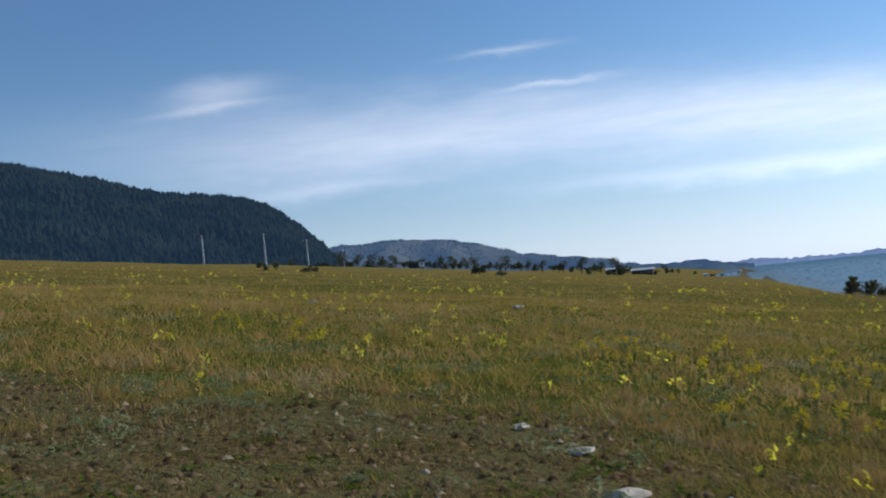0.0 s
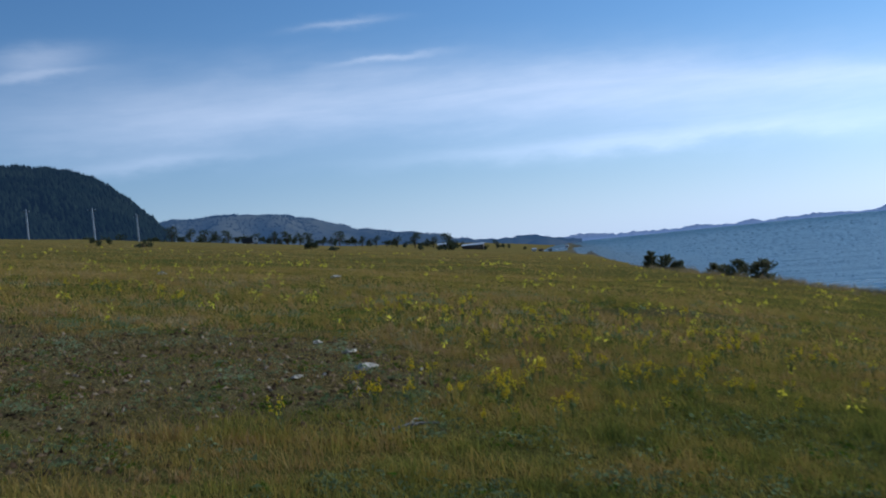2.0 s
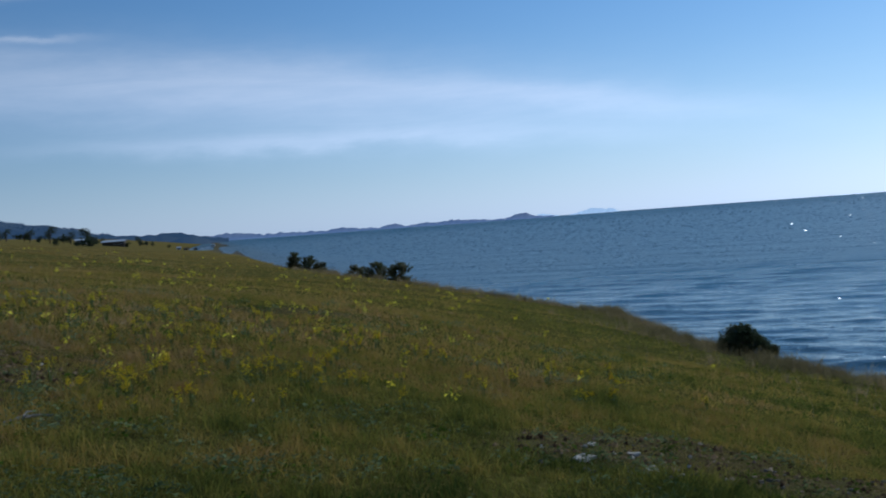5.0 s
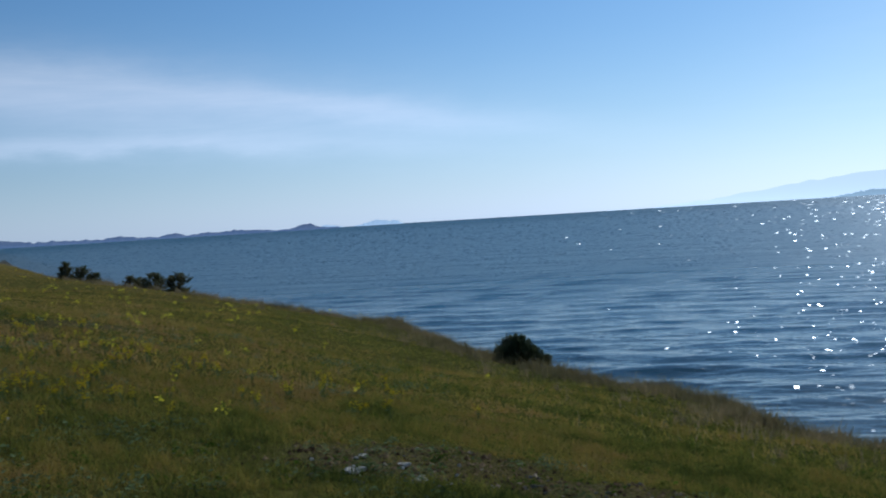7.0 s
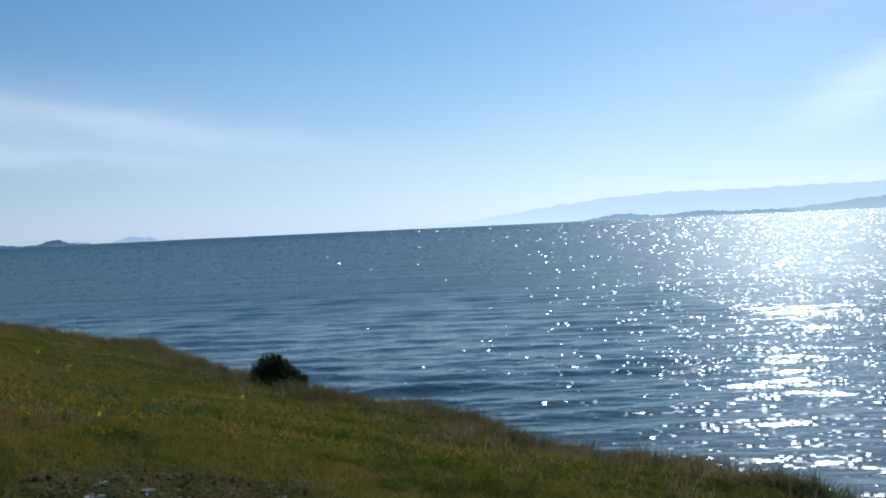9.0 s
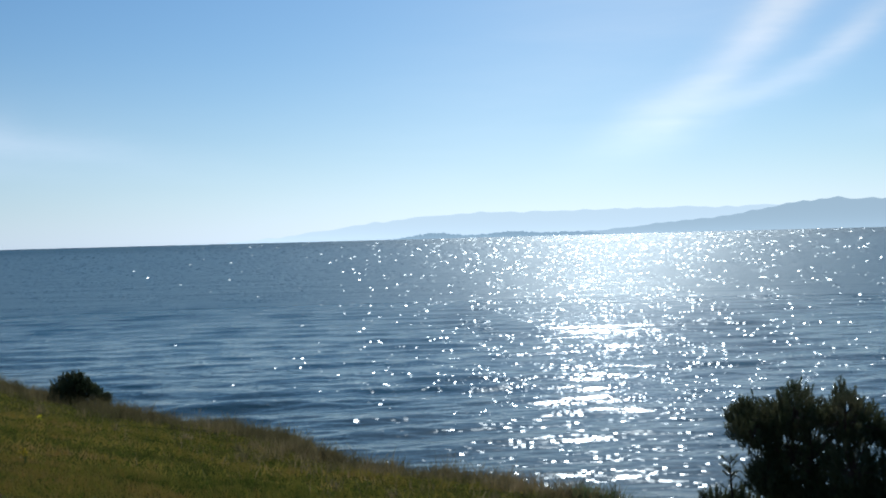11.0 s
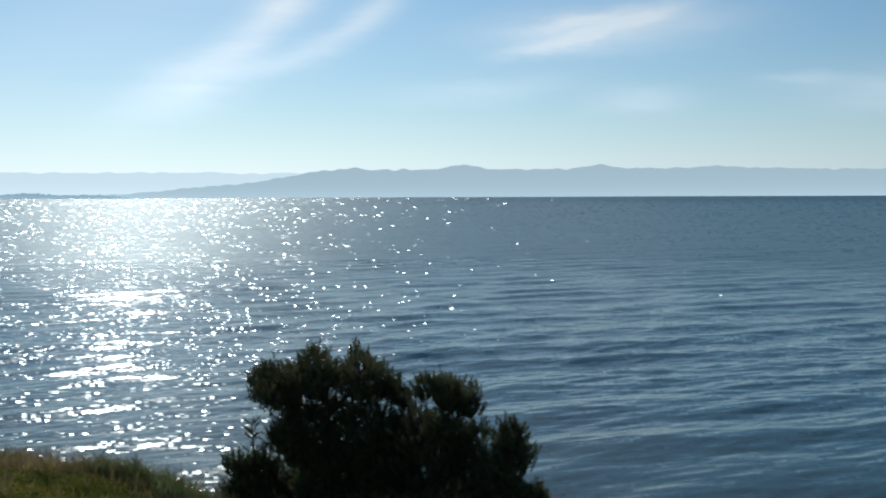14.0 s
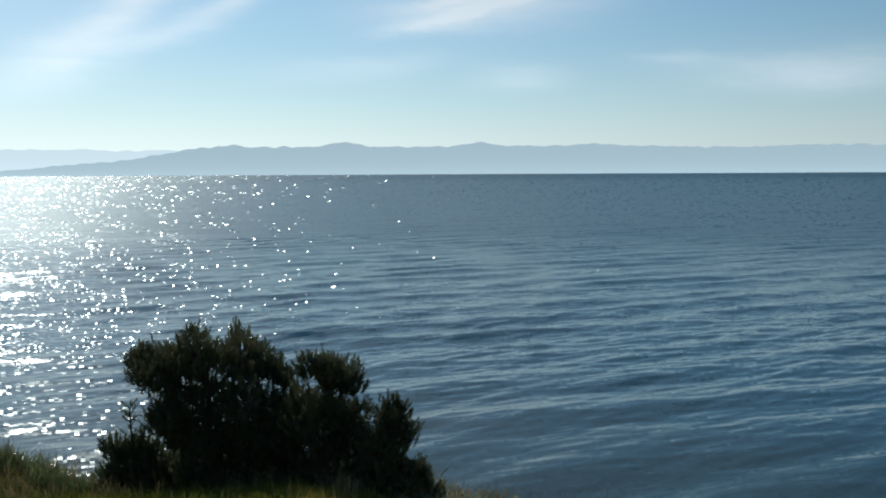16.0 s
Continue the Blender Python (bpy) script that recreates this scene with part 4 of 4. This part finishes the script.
DEADWOOD = mottled("weathered_wood", (0.17, 0.14, 0.10), (0.36, 0.31, 0.24), 25.0, 0.9, 0.01)


def wildflower(seed):
    """A stalk with leaves and a spike of small yellow blossoms."""
    rng = np.random.RandomState(seed)
    plant = new("yellow_wildflower")
    high = rng.uniform(0.20, 0.34)
    stems, heads, leaves = bmesh.new(), bmesh.new(), bmesh.new()
    for j in range(rng.randint(3, 6)):
        q, r = rng.uniform(0, 6.28), rng.uniform(0.01, 0.07)
        h = high * rng.uniform(0.7, 1.0)
        top = Vector((math.cos(q) * r, math.sin(q) * r, h))
        tube(stems, [Vector((0, 0, -0.03)), top * 0.5 + Vector((0.005, 0, 0)), top], [0.004, 0.003, 0.002], 4)
        for m in range(rng.randint(9, 15)):
            c = top + Vector((rng.uniform(-0.016, 0.016), rng.uniform(-0.016, 0.016), rng.uniform(-0.32 * h, 0.015)))
            e = rng.uniform(0.006, 0.011)
            v = [heads.verts.new(c + Vector(d) * e) for d in ((1, 0, 0.3), (-0.5, 0.87, 0.3), (-0.5, -0.87, 0.3), (0, 0, -0.9))]
            for f in ((0, 1, 2), (0, 3, 1), (1, 3, 2), (2, 3, 0)):
                heads.faces.new([v[i] for i in f])
        for m in range(5):
            c, d = top * rng.uniform(0.1, 0.6), Vector((rng.normal(), rng.normal(), 0.6)).normalized() * rng.uniform(0.03, 0.06)
            w = d.cross(Vector((0, 0, 1))).normalized() * 0.006
            leaves.faces.new([leaves.verts.new(p) for p in (c, c + d * 0.5 + w, c + d, c + d * 0.5 - w)])
    part("stalk", stems, STALK, plant)
    part("foliage", leaves, STALK, plant)
    part("blossom", heads, PETAL, plant, "small yellow blossoms")
    return plant


rng = np.random.RandomState(55)
kinds = [wildflower(100 + i) for i in range(7)]
drifts = [(-3.2, 22.5), (-2.1, 21.0), (1.6, 19.4), (2.5, 17.7), (3.2, 16.9), (3.6, 16.1), (5.0, 18.0), (3.4, 13.6), (3.9, 13.4), (4.4, 11.9), (1.5, 10.3),
          (2.0, 10.5), (2.9, 11.3), (2.7, 10.8), (4.1, 11.4), (6.7, 13.9), (7.6, 12.1), (4.9, 18.0), (5.7, 15.2), (6.2, 16.6), (3.2, 15.0), (2.2, 19.0), (8.3, 14.0)]
grown = 0
for cx, cy in drifts:
    for j in range(9):
        x, y = cx + rng.normal(0, 0.75), cy + rng.normal(0, 0.7)
        src = kinds[grown % 7]
        m = pose(x, y, float(ground_z(x, y)) - 0.01, rng.uniform(-7, 7), rng.uniform(-7, 7), rng.uniform(0, 360))
        ob = copy_thing(src, m) if grown >= 7 else src
        size = rng.uniform(0.75, 1.2)
        ob.matrix_basis = m @ Matrix.Diagonal((size, size, size, 1))
        tagged(ob, "slender yellow wildflower standing in the grass", "flower", "yellow wildflowers")
        grown += 1


def flower_stuff():
    """The countless flowers farther off."""
    rng = np.random.RandomState(66)
    n = 9000
    x, y = scatter(rng, n, 10, 120, -30, 62, 1.25)
    az = np.degrees(np.arctan2(x, y))
    field = waviness(x, y, 5.5, 23) + 0.7 * waviness(x, y, 1.6, 24)
    u, v = shore_uv(x, y)
    keep = (field > 0.55 + 1.3 * step(23, 42, az) + 0.7 * step(35, 90, np.hypot(x, y))) & (dryness(x, y) < 0.3) & (u < edge_u(v) - 1.0)
    x, y = x[keep], y[keep]
    n, z, r = len(x), ground_z(x, y), np.hypot(x, y)
    high = rng.uniform(0.14, 0.30, n)
    v, f = blades(rng, x, y, high * 0.9, 0.006 + r * 0.0002, 0.3, 1)
    tagged(link_mesh("flower_stalks", v, f, STALK, smooth=False), "thin green stalks of meadow flowers", "flowers", kind="stuff")
    k = 10
    c = np.stack([x, y, z], -1)[:, None] + np.stack([rng.normal(0, 0.03, (n, k)), rng.normal(0, 0.03, (n, k)), high[:, None] * rng.uniform(0.65, 1.05, (n, k))], -1)
    size = (0.011 + 0.00028 * r)[:, None, None, None]
    t = c[:, :, None] + rng.normal(size=(n, k, 3, 3)) * size
    v = t.reshape(-1, 3)
    tagged(link_mesh("flower_heads", v, np.arange(len(v)).reshape(-1, 3), PETAL, smooth=False), "drifts of small yellow blossoms across the meadow", "flowers", kind="stuff")


flower_stuff()


def herb_stuff():
    """Low grey-green herbs and broad-leaved tufts between the grass."""
    rng = np.random.RandomState(88)
    n = 4200
    x, y = scatter(rng, n, 4.2, 26, -25, 100, 1.3)
    u, v = shore_uv(x, y)
    d = dryness(x, y)
    keep = (u < edge_u(v) - 0.3) & ((waviness(x, y, 2.4, 31) > 0.45 - 0.45 * (1 - step(8, 12, np.hypot(x, y))) + 2 * step(34, 42, np.degrees(np.arctan2(x, y)))) | ((d > 0.3) & (rng.uniform(size=n) < 0.3)))
    x, y = x[keep], y[keep]
    n, k = len(x), 46
    rad, z = rng.uniform(0.07, 0.25, n), ground_z(x, y) + 0.03
    q, s = rng.uniform(0, 6.283, (n, k)), np.sqrt(rng.uniform(size=(n, k)))
    c = np.stack([x[:, None] + np.cos(q) * s * rad[:, None], y[:, None] + np.sin(q) * s * rad[:, None], z[:, None] + rad[:, None] * rng.uniform(0.05, 0.8, (n, k)) * (1.1 - s)], -1)
    v = (c[:, :, None] + rng.normal(size=(n, k, 3, 3)) * np.array([0.014, 0.014, 0.008])).reshape(-1, 3)
    tagged(link_mesh("sage_herb", v, np.arange(len(v)).reshape(-1, 3), SAGE, smooth=False), "low grey-green herbs among the grass", "herbs", kind="stuff")
    # tufts on the brink among the pines
    n, k = 90, 170
    v_ = rng.uniform(3.0, 8.4, n)
    u_ = edge_u(v_) - rng.uniform(0.5, 1.5, n)
    x, y = 0.968 * u_ + 0.25 * v_, -0.25 * u_ + 0.968 * v_
    rad, z = rng.uniform(0.10, 0.38, n), ground_z(x, y)
    q, s = rng.uniform(0, 6.283, (n, k)), np.sqrt(rng.uniform(size=(n, k)))
    c = np.stack([x[:, None] + np.cos(q) * s * rad[:, None], y[:, None] + np.sin(q) * s * rad[:, None], z[:, None] + rad[:, None] * rng.uniform(0.05, 1.1, (n, k)) * (1.15 - s * s)], -1)
    v = (c[:, :, None] + rng.normal(size=(n, k, 3, 3)) * np.array([0.010, 0.010, 0.018])).reshape(-1, 3)
    tagged(link_mesh("sage_tufts", v, np.arange(len(v)).reshape(-1, 3), SAGE_LIT, smooth=False), "grey-green herb tufts on the brink of the bank", "herbs", kind="stuff")
    # fresh green rosettes
    n = 4200
    x, y = scatter(rng, n, 4.5, 26, -28, 105, 1.5)
    u, v = shore_uv(x, y)
    keep = (u < edge_u(v) - 0.3) & (waviness(x, y, 1.7, 41) > 0.1)
    x, y = x[keep], y[keep]
    n, k = len(x), 34
    rad = rng.uniform(0.04, 0.16, n)
    q, s = rng.uniform(0, 6.283, (n, k)), np.sqrt(rng.uniform(size=(n, k)))
    c = np.stack([x[:, None] + np.cos(q) * s * rad[:, None], y[:, None] + np.sin(q) * s * rad[:, None], ground_z(x, y)[:, None] + rad[:, None] * rng.uniform(0.1, 1.1, (n, k)) * (1.1 - s)], -1)
    v = (c[:, :, None] + rng.normal(size=(n, k, 3, 3)) * np.array([0.013, 0.013, 0.008])).reshape(-1, 3)
    tagged(link_mesh("green_herb", v, np.arange(len(v)).reshape(-1, 3), HERB, smooth=False), "small fresh green herbs between the grass", "herbs", kind="stuff")
    # clods and stone chips on the worn ground
    n = 45000
    x, y = scatter(rng, n, 5, 20, -28, 70, 1.6)
    keep = dryness(x, y) > 0.15 + 0.75 * rng.uniform(size=n)
    x, y = x[keep], y[keep]
    n = len(x)
    r = 0.008 + 0.034 * rng.uniform(size=n) ** 2.5
    base = np.array([(1, 0, 0), (-0.5, 0.87, 0), (-0.5, -0.87, 0), (0.1, 0, 0.8)])
    v = np.stack([x, y, ground_z(x, y)], -1)[:, None] + base[None] * r[:, None, None] * rng.uniform(0.6, 1.4, (n, 4, 3))
    f = (np.arange(n)[:, None, None] * 4 + np.array([(0, 1, 3), (1, 2, 3), (2, 0, 3)])[None]).reshape(-1, 3)
    m, k = material("clods")
    own = k.add("ShaderNodeNewGeometry").outputs["Random Per Island"]
    finish(k, principled(k, k.ramp(own, [(0.0, (0.030, 0.020, 0.011)), (0.55, (0.095, 0.062, 0.032)), (0.93, (0.20, 0.135, 0.07)), (1.0, (0.34, 0.26, 0.17))]), 1.0, spec=0.0).outputs[0])
    tagged(link_mesh("soil_clods", v.reshape(-1, 3), f, m, smooth=False), "dark clods and stone chips on worn soil", "soil", kind="stuff")


herb_stuff()


def stone(seed, size, mat, flat=0.5):
    rng = np.random.RandomState(seed)
    bm = bmesh.new()
    bmesh.ops.create_icosphere(bm, subdivisions=2, radius=size / 2)
    for v in bm.verts:
        n = noise.noise(v.co * (2.2 / size) + Vector((seed * 3.1, 0, 0)))
        v.co = Vector((v.co.x * (1 + 0.75 * n), v.co.y * (0.7 + 0.6 * n), v.co.z * flat * (1 + 0.7 * n)))
        v.co.z = max(v.co.z, -0.2 * size * flat)
    me = bpy.data.meshes.new("stone")
    bm.to_mesh(me)
    bm.free()
    me.materials.append(mat)
    return new("stone", me)


def lay(ob, x, y, turn, lift=0.02):
    ob.matrix_basis = pose(x, y, float(ground_z(x, y)) + lift, 0, 0, turn)
    return ob


for i, (x, y, size, turn) in enumerate(((0.9, 12.2, 0.25, 20), (0.5, 14.3, 0.13, 60), (0.8, 13.4, 0.17, 10), (0.2, 11.5, 0.12, 40), (1.5, 30.1, 0.25, 0), (4.3, 40.5, 0.3, 0), (-3.1, 32.9, 0.3, 0), (5.0, 8.05, 0.22, 30), (5.4, 7.7, 0.17, 70),
                                        (5.5, 8.7, 0.10, 10), (5.7, 8.35, 0.12, 100))):
    tagged(lay(stone(200 + i, size, PALE_ROCK, 0.4), x, y, turn), "pale flat limestone lying on worn ground", "stone", "pale stones")
pebble_kinds = [stone(230 + i, 0.022 + 0.009 * i, (GREY_ROCK, GREY_ROCK, GREY_ROCK, GREY_ROCK, PALE_ROCK, GREY_ROCK)[i], 0.55) for i in range(6)]
for i in range(90):
    cx, cy, sx, sy = ((5.7, 8.3, 0.7, 0.4), (5.3, 7.9, 0.5, 0.25), (0.0, 12.4, 1.4, 1.8), (7.1, 7.5, 0.7, 0.4))[i % 4]
    x, y = cx + rng.normal(0, sx), cy + rng.normal(0, sy)
    m = pose(x, y, float(ground_z(x, y)) + 0.004, 0, 0, rng.uniform(0, 360))
    ob = copy_thing(pebble_kinds[i % 6], m) if i >= 6 else pebble_kinds[i]
    ob.name = "pebble"
    ob.matrix_basis = m
    tagged(ob, "small grey pebble on a gravelly patch", "pebble", "pebbles")
for i, (az, off, size, mat) in enumerate(((56.9, 0.5, 0.32, DARK_ROCK), (57.6, 0.55, 0.36, PALE_ROCK), (58.3, 0.7, 0.25, GREY_ROCK), (65.2, 0.4, 0.42, DARK_ROCK), (69.5, 0.5, 0.3, GREY_ROCK), (52.0, 0.8, 0.3, GREY_ROCK))):
    x, y = spot(az, 15.5 + off)
    tagged(lay(stone(260 + i, size, mat, 0.6), x, y, 40 * i, 0.06), "weathered rock at the brink of the bank", "rock")


def dry_branch(x, y):
    bm = bmesh.new()
    tube(bm, [Vector((-0.17, 0, 0.02)), Vector((-0.03, 0.02, 0.035)), Vector((0.1, 0, 0.03)), Vector((0.18, -0.03, 0.02))], [0.012, 0.014, 0.011, 0.006], 6)
    tube(bm, [Vector((-0.03, 0.02, 0.035)), Vector((0.03, 0.08, 0.06)), Vector((0.1, 0.11, 0.05))], [0.009, 0.007, 0.003], 5)
    tube(bm, [Vector((0.05, 0.01, 0.03)), Vector((0.02, -0.07, 0.05)), Vector((-0.06, -0.1, 0.04))], [0.009, 0.006, 0.003], 5)
    me = bpy.data.meshes.new("dry_branch")
    bm.to_mesh(me)
    bm.free()
    me.materials.append(DEADWOOD)
    ob = new("dry_branch", me)
    ob.matrix_basis = pose(x, y, float(ground_z(x, y)) + 0.03, 0, 0, 15)
    return tagged(ob, "bleached dry branch lying in the grass", "branch")


dry_branch(1.0, 9.1)


# ---------------------------------------------------------------- far structures
CONCRETE = mottled("pale_concrete", (0.32, 0.33, 0.34), (0.45, 0.46, 0.47), 1.2, 0.9)
IRON = mottled("rusty_iron", (0.06, 0.05, 0.045), (0.14, 0.11, 0.09), 3.0, 0.7, 0.0, 6.0, 0.4)
CERAMIC = mottled("white_ceramic", (0.6, 0.6, 0.58), (0.75, 0.75, 0.72), 5.0, 0.3)
WHITE_PAINT = mottled("white_paint", (0.62, 0.62, 0.61), (0.8, 0.8, 0.79), 0.8, 0.5)
DARK_PAINT = mottled("dark_tarpaulin", (0.02, 0.02, 0.022), (0.05, 0.05, 0.052), 0.9, 0.7)
RUBBER = mottled("tyre_rubber", (0.015, 0.015, 0.015), (0.035, 0.035, 0.035), 4.0, 0.9)
SLATE = mottled("grey_roofing", (0.42, 0.43, 0.45), (0.60, 0.61, 0.62), 0.5, 0.8)
TIMBER = mottled("dark_timber", (0.05, 0.035, 0.025), (0.13, 0.095, 0.065), 1.0, 0.9)
WALLS = mottled("whitewashed_wall", (0.55, 0.52, 0.46), (0.74, 0.71, 0.65), 0.6, 0.9)
GLASS = mottled("dark_window_glass", (0.02, 0.025, 0.03), (0.05, 0.06, 0.07), 0.5, 0.1, spec=0.6)


def box(bm, x0, y0, z0, x1, y1, z1, bevel=0.0):
    made = bmesh.ops.create_cube(bm, size=1.0)["verts"]
    for v in made:
        v.co = Vector((x0 + (v.co.x + 0.5) * (x1 - x0), y0 + (v.co.y + 0.5) * (y1 - y0), z0 + (v.co.z + 0.5) * (z1 - z0)))
    if bevel:
        edges = list({e for v in made for e in v.link_edges})
        bmesh.ops.bevel(bm, geom=edges, offset=bevel, segments=2, affect="EDGES")
    return bm


def utility_pole():
    pole = new("utility_pole")
    bm = bmesh.new()
    tube(bm, [Vector((0, 0, -0.6)), Vector((0, 0, 4.5)), Vector((0, 0, 9.2))], [0.30, 0.26, 0.20], 10)
    part("shaft", bm, CONCRETE, pole)
    part("crossarm", box(bmesh.new(), -1.1, -0.06, 8.55, 1.1, 0.06, 8.70, 0.02), IRON, pole, "iron crossarm")
    for x in (-1.0, 0.0, 1.0):
        bm = bmesh.new()
        z = 8.7 if x else 9.2
        tube(bm, [Vector((x, 0, z)), Vector((x, 0, z + 0.12)), Vector((x, 0, z + 0.2)), Vector((x, 0, z + 0.3))], [0.03, 0.08, 0.05, 0.06], 8)
        part("insulator", bm, CERAMIC, pole, "white ceramic insulator")
    return pole


first = utility_pole()
for i, (az, d, turn) in enumerate(((-11.8, 370, 20), (-8.8, 330, 20), (-6.75, 400, 20), (-5.0, 540, 20), (-2.7, 720, 20))):
    x, y = far_spot(az, d)
    m = pose(x, y, float(ground_z(x, y)), 0, 0, turn)
    ob = copy_thing(first, m) if i else first
    ob.matrix_basis = m
    tagged(ob, "pale concrete utility pole with an iron crossarm", "utility pole", "utility poles")


def truck():
    """A small lorry: dark covered bed, white cab."""
    car = new("truck")
    part("bed", box(bmesh.new(), -2.9, -1.0, 0.85, 0.7, 1.0, 2.45, 0.12), DARK_PAINT, car, "dark tarpaulin cover")
    part("chassis", box(bmesh.new(), -2.8, -0.7, 0.5, 2.4, 0.7, 0.84, 0.04), IRON, car)
    cab = part("cab", box(bmesh.new(), 0.8, -0.98, 0.6, 2.6, 0.98, 2.35, 0.22), WHITE_PAINT, car, "white painted cab")
    part("window", box(bmesh.new(), 1.3, -1.0, 1.45, 2.15, -0.97, 2.05), GLASS, cab)
    part("windscreen", box(bmesh.new(), 2.585, -0.75, 1.4, 2.615, 0.75, 2.1), GLASS, cab)
    for x in (-1.9, 1.7):
        for y in (-0.95, 0.95):
            bm = bmesh.new()
            bmesh.ops.create_cone(bm, segments=18, radius1=0.43, radius2=0.43, depth=0.24, cap_ends=True, matrix=Matrix.Translation((x, y, 0.43)) @ Matrix.Rotation(math.pi / 2, 4, "X"))
            wheel = part("wheel", bm, RUBBER, car, "black rubber tyre")
            bm = bmesh.new()
            bmesh.ops.create_cone(bm, segments=14, radius1=0.2, radius2=0.2, depth=0.27, cap_ends=True, matrix=Matrix.Translation((x, y, 0.43)) @ Matrix.Rotation(math.pi / 2, 4, "X"))
            part("rim", bm, WHITE_PAINT, wheel)
    return car


x, y = far_spot(-1.4, 400)
lorry = truck()
lorry.matrix_basis = pose(x, y, float(ground_z(x, y)), 0, 0, 3)
tagged(lorry, "small truck with white cab and dark covered bed", "truck")


def hut(long, wide, high, rise, wall, roof_mat, name="house", doors=1, windows=2):
    """A low building with a pitched roof, eaves, door and windows."""
    ob = new(name)
    part("wall", box(bmesh.new(), -long / 2, -wide / 2, -0.4, long / 2, wide / 2, high), wall, ob)
    bm = bmesh.new()
    o, t = 0.35, 0.12
    prof = [(-wide / 2 - o, high - 0.1), (0, high + rise), (wide / 2 + o, high - 0.1), (wide / 2 + o, high - 0.1 + t), (0, high + rise + t), (-wide / 2 - o, high - 0.1 + t)]
    a = [bm.verts.new((-long / 2 - o, p, q)) for p, q in prof]
    b = [bm.verts.new((long / 2 + o, p, q)) for p, q in prof]
    for i in range(6):
        bm.faces.new((a[i], a[(i + 1) % 6], b[(i + 1) % 6], b[i]))
    bm.faces.new(a[::-1]), bm.faces.new(b)
    bmesh.ops.recalc_face_normals(bm, faces=bm.faces)
    part("roof", bm, roof_mat, ob)
    bm = bmesh.new()
    for sgn in (-1, 1):
        v = [bm.verts.new(p) for p in ((sgn * long / 2, -wide / 2, high), (sgn * long / 2, wide / 2, high), (sgn * long / 2, 0, high + rise * 0.96))]
        bm.faces.new(v)
    part("gable", bm, wall, ob)
    for i in range(doors):
        x = -long / 4 + i * long / 3
        part("door", box(bmesh.new(), x - 0.45, -wide / 2 - 0.05, 0, x + 0.45, -wide / 2 - 0.01, min(2.0, high - 0.1)), TIMBER, ob)
    for i in range(windows):
        x = long * (0.05 + 0.28 * i)
        win = part("window", box(bmesh.new(), x - 0.45, -wide / 2 - 0.04, 0.9, x + 0.45, -wide / 2 - 0.01, min(1.9, high - 0.1)), GLASS, ob)
        part("sill", box(bmesh.new(), x - 0.55, -wide / 2 - 0.12, 0.82, x + 0.55, -wide / 2 - 0.01, 0.9), WHITE_PAINT, win)
    return ob


for az, d, turn, args, label in ((9.72, 420, -8, (7.6, 5.0, 1.7, 0.5, TIMBER, SLATE, "shed"), "long low timber shed with a pale grey roof"),
                                 (8.2, 430, -5, (3.6, 3.0, 1.5, 0.4, WALLS, SLATE, "shed"), "small whitewashed shed with a pale roof"),
                                 (12.75, 700, 10, (4.0, 3.5, 2.1, 1.0, WALLS, SLATE, "house"), "small white village house with a grey roof"),
                                 (13.1, 740, -20, (4.5, 4.0, 2.1, 1.1, TIMBER, TIMBER, "house"), "dark timber village house"),
                                 (13.55, 780, 5, (3.6, 3.2, 2.1, 1.0, WALLS, TIMBER, "house"), "small white village house with a dark roof"),
                                 (13.85, 840, 30, (4.2, 3.8, 2.1, 1.0, TIMBER, SLATE, "house"), "timber village house with a pale roof"),
                                 (14.15, 900, 0, (4.6, 4.0, 2.2, 1.1, WALLS, SLATE, "house"), "white village house near the beach"),
                                 (14.42, 960, -10, (4.6, 4.0, 2.2, 1.1, WALLS, SLATE, "house"), "broad white house near the beach")):
    x, y = far_spot(az, d)
    ob = hut(*args)
    size = 0.6 if d > 600 else 1.0
    ob.matrix_basis = pose(x, y, float(ground_z(x, y)), 0, 0, -az + turn) @ Matrix.Diagonal((size, size, size, 1))
    tagged(ob, label, "building", "lakeside buildings")
